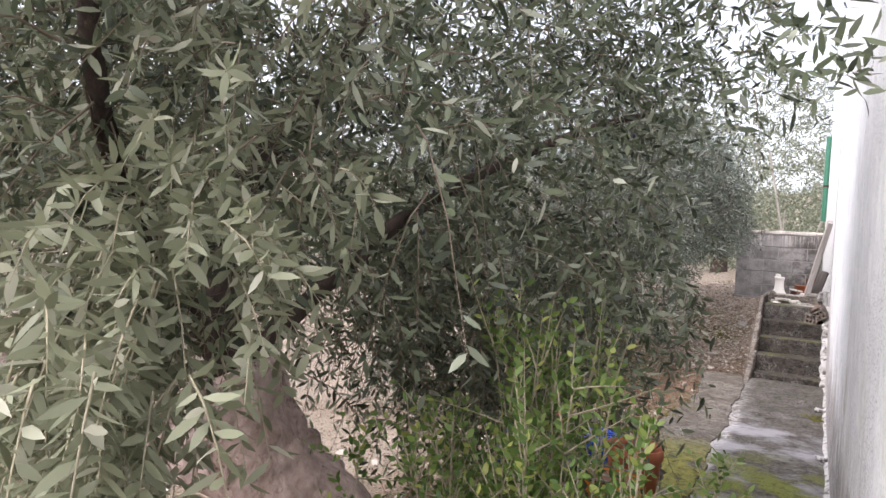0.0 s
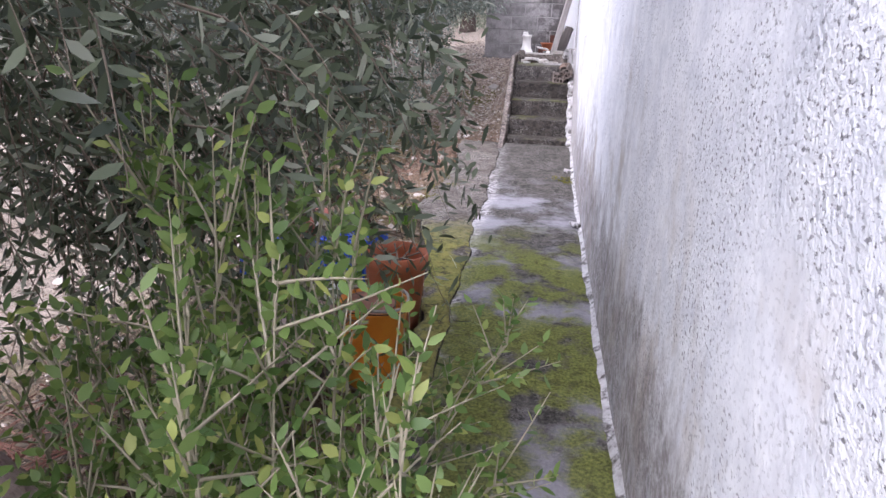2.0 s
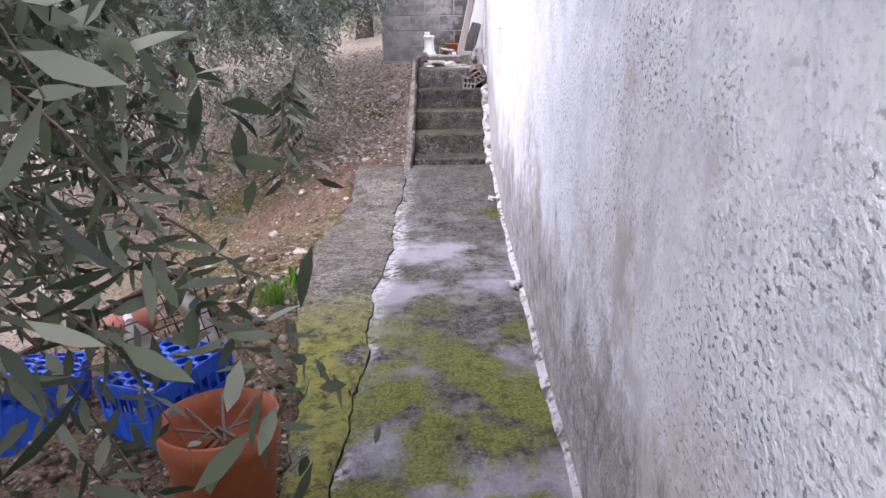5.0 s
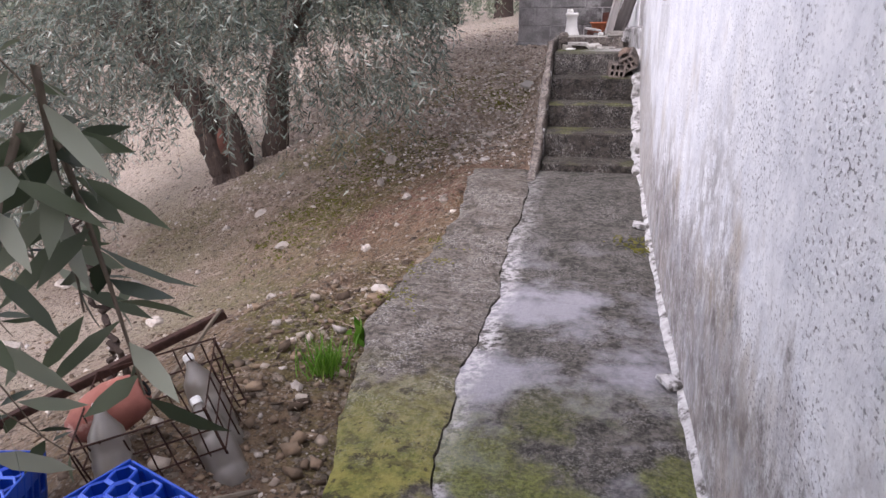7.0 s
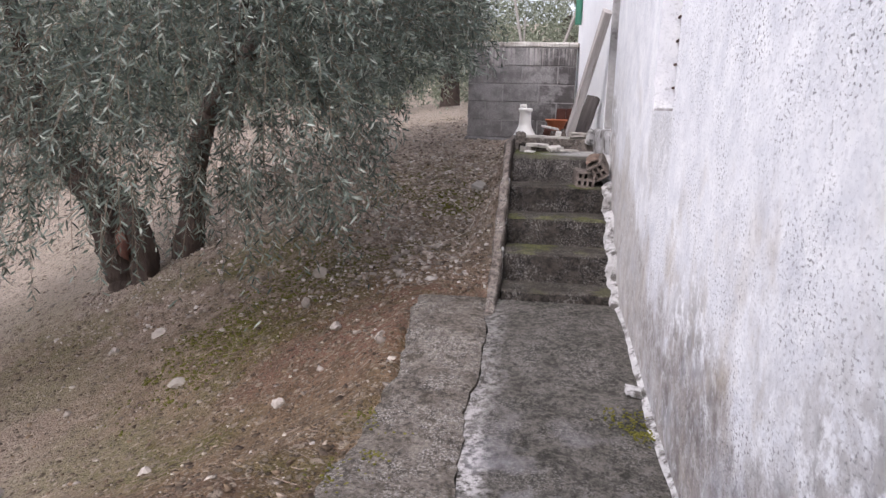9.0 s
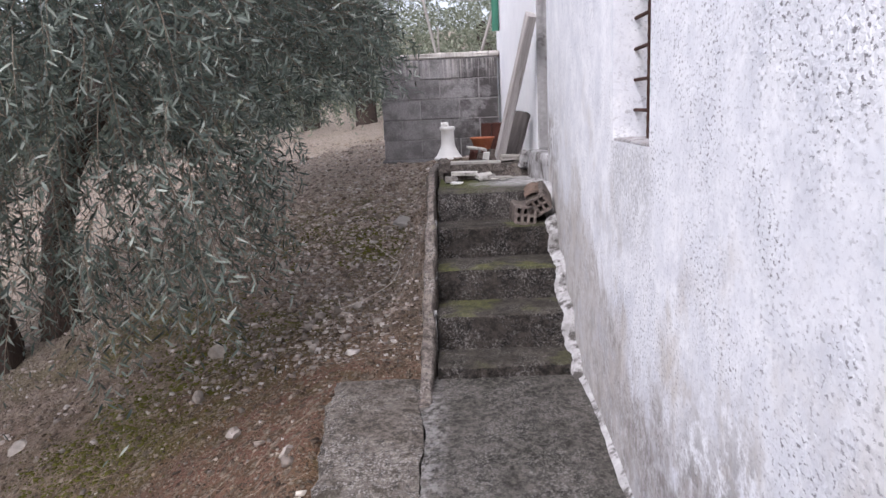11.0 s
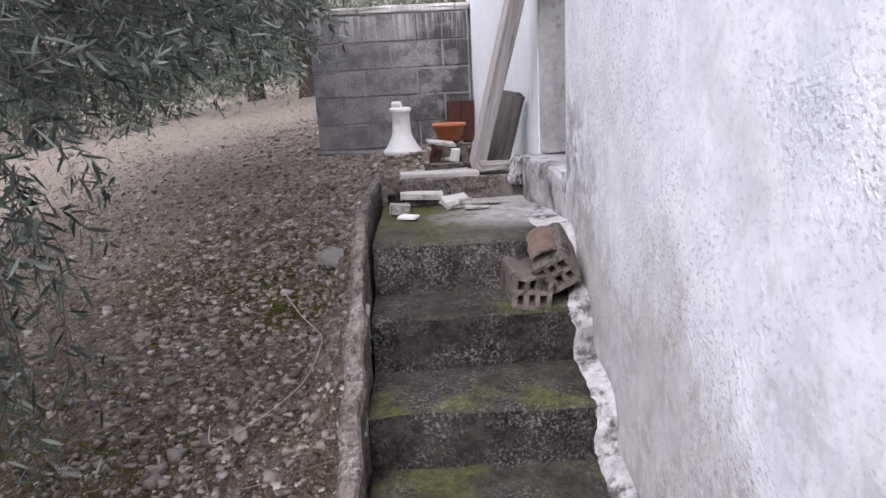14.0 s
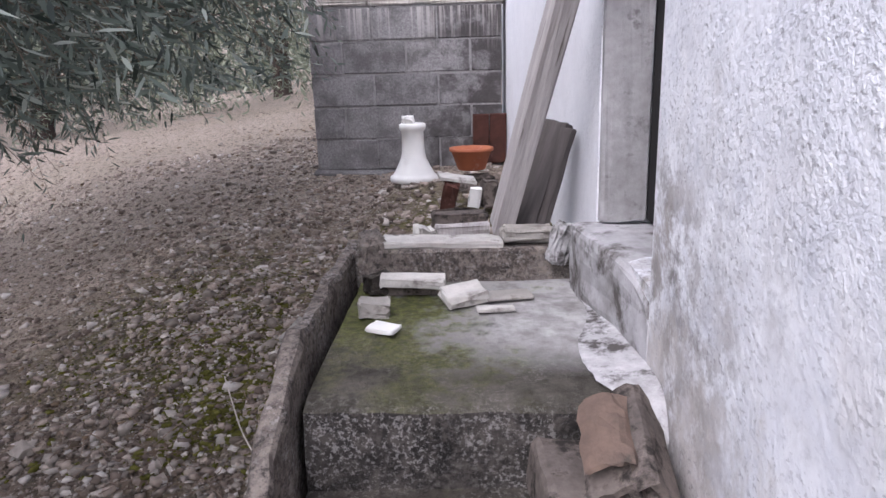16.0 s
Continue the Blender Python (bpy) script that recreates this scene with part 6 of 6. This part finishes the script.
ob = tagged(part("floor_tile", chip((0.19, 0.15, 0.022), 71), M_GREYTILE, None), "grey slab leaning against the outside of the kerb", "slab")
ob.matrix_basis = pose(-0.90, 10.50, gz(-0.90, 10.50) + 0.045, 12, 14, -14)


def build_pedestal():
    p = empty("pedestal", pose(-0.61, 11.82, 0.825))
    tagged(p, "white ceramic basin pedestal standing on the gravel", "pedestal")
    prof = [(0, 0), (0.124, 0.0), (0.130, 0.010), (0.128, 0.028), (0.116, 0.034), (0.106, 0.048), (0.088, 0.080), (0.070, 0.118), (0.062, 0.15), (0.059, 0.20), (0.058, 0.262)]
    prof += [(0.066, 0.272), (0.070, 0.282), (0.070, 0.300), (0.060, 0.306), (0.052, 0.304), (0.050, 0.20), (0, 0.20)]
    part("body", lathe(prof, 40), M_WHITE, p, "", True)
    part("broken_rim", box((0.062, 0.05, 0.05), pose(-0.022, 0.0, 0.318, 4, 3, 10), 0.006, 0.005, 2, rng), M_WHITE, p, "jagged stub of broken ceramic")


build_pedestal()
dish = tagged(part("clay_dish", lathe([(0, 0), (0.062, 0), (0.068, 0.008), (0.095, 0.085), (0.106, 0.09), (0.106, 0.104), (0.096, 0.104), (0.085, 0.09), (0.06, 0.018), (0, 0.014)], 30), M_TERRA, None, smooth=True), "orange terracotta dish on rubble by the block wall", "dish")
dish.matrix_basis = pose(-0.305, 11.47, 0.93)

RUB = [("brick", (0.20, 0.11, 0.06), (-0.31, 11.45, 0.87, 0, 0, 10), M_BRICK, "old brick under the clay dish"), ("brick", (0.19, 0.12, 0.06), (-0.36, 10.62, 0.865, 0, 0, 4), M_BRICK, "old brick behind the landing"),
       ("timber_offcut", (0.18, 0.035, 0.035), (-0.35, 10.47, 0.866, 0, 0, 2), M_GREYWOOD, "grey timber offcut behind the landing"), ("floor_tile", (0.15, 0.09, 0.014), (-0.37, 10.95, 0.968, 6, 10, 12), M_TILE, "pale tile lying on bricks"),
       ("brick", (0.05, 0.07, 0.11), (-0.40, 10.9, 0.90, 6, 12, 0), M_RUSTTILE, "upright broken terracotta piece"), ("tile_shard", (0.045, 0.02, 0.08), (-0.30, 10.88, 0.90, 10, 8, 0), M_WHITE, "white tile shard standing in the rubble"),
       ("brick", (0.06, 0.09, 0.10), (-0.235, 10.95, 0.90, 0, 6, 10), M_BRICK, "dark broken brick stub"), ("brick_piece", (0.05, 0.08, 0.06), (-0.475, 10.4, 0.86, 0, 12, 20), M_TILE, "pale stub beside the offcut")]
for k, (nm, s, p, mt, lb) in enumerate(RUB):
    ob = tagged(part(nm, chip(s, 60 + k), mt, None), lb, "rubble")
    ob.matrix_basis = pose(*p)
for k, x in enumerate((-0.235, -0.13)):
    ob = tagged(part("roof_tile", box((0.10, 0.02, 0.30), Matrix(), 0.005, 0.003, 1, random.Random(k)), M_RUSTTILE, None), "rust-brown tile leaning on the block wall", "tile", "brown tiles")
    ob.matrix_basis = pose(x, 12.415, 0.985, 6, 0, 0)


def beam(name, foot, top, size, mt, label, seed, turn=0.0):
    """A plank between its foot and its top."""
    a, b = Vector(foot), Vector(top)
    ob = part(name, box((size[0], size[1], (b - a).length), Matrix(), 0.004, 0.002, 3, random.Random(seed)), mt, None)
    ob.matrix_basis = look((a + b) / 2, b) @ pose(0, 0, 0, 180, 0, turn)
    return tagged(ob, label, "plank")


beam("plank", (-0.235, 10.17, 0.94), (-0.045, 9.78, 1.80), (0.055, 0.085), M_GREYWOOD, "long weathered grey plank leaning against the wall", 1, 20)
beam("board", (-0.17, 10.20, 0.93), (-0.065, 10.25, 1.235), (0.035, 0.10), M_DARKWOOD, "short dark grey board leaning against the wall", 2, 70)
beam("board", (-0.125, 10.17, 0.93), (-0.04, 10.2, 1.22), (0.025, 0.05), M_DARKWOOD, "narrow dark grey board leaning against the wall", 3, 70)

# string on the slope
sp = [(-1.18, 10.35), (-1.05, 10.1), (-0.92, 9.87), (-0.95, 9.6), (-1.09, 9.37), (-1.2, 9.28), (-1.24, 9.38)]
line = smooth_line([(x, y, 0) for x, y in sp], 6)
tagged(part("string", tube([(p.x, p.y, gz(p.x, p.y) + 0.03) for p in line], 0.0025, 5), M_STRING, None), "pale string lying loose over the stones", "string")

# poles behind the block wall and green downpipe
for a, b in (((-0.56, 14.5, 1.0), (-1.05, 14.5, 3.4)), ((-0.5, 14.5, 1.0), (0.12, 14.5, 2.95)), ((-0.72, 14.2, 1.0), (-0.72, 14.2, 2.3))):
    tagged(part("pole", tube([a, b], 0.02 if a[0] > -0.7 else 0.012, 8), M_GREYTILE, None), "thin pale pole slanting behind the block wall", "pole", "slanting poles")
pipe = empty("downpipe", Matrix.Translation((-0.115, 12.33, 2.0)))
tagged(pipe, "green downpipe end fixed on the corner of the house", "pipe")
part("tube", tube([(0, 0, 0), (0, 0, 1.25)], 0.035, 14), M_GREEN, pipe)
clip = part("clip", tube([(0, 0, 0.5), (0, 0, 0.53)], 0.039, 14), M_RUST, pipe)
part("bracket", box((0.06, 0.02, 0.02), Matrix.Translation((0.03, 0, 0.515))), M_RUST, clip)

# moss cushions
for k, (x, y, r) in enumerate(((-0.10, 7.22, 0.05), (-0.06, 7.10, 0.03), (-0.99, 7.06, 0.045), (-1.02, 6.72, 0.05), (-0.93, 6.86, 0.03), (-1.04, 6.35, 0.05))):
    z = uneven(x, y) + 0.003
    mr = random.Random(k)
    bm = bmesh.new()
    for _ in range(110):
        q = mr.uniform(0.0025, 0.007)
        bmesh.ops.create_icosphere(bm, subdivisions=1, radius=q, matrix=Matrix.Translation((mr.gauss(0, r), mr.gauss(0, r * 1.4), 0)) @ Matrix.Diagonal((1, 1.2, 0.5, 1)))
    ob = tagged(part("moss_cushion", bm, M_MOSS, None, smooth=True), "small yellow-green moss cushion on the concrete", "moss", "moss cushions", "stuff")
    ob.matrix_basis = pose(x, y, z, 0, 0, 40 * k)
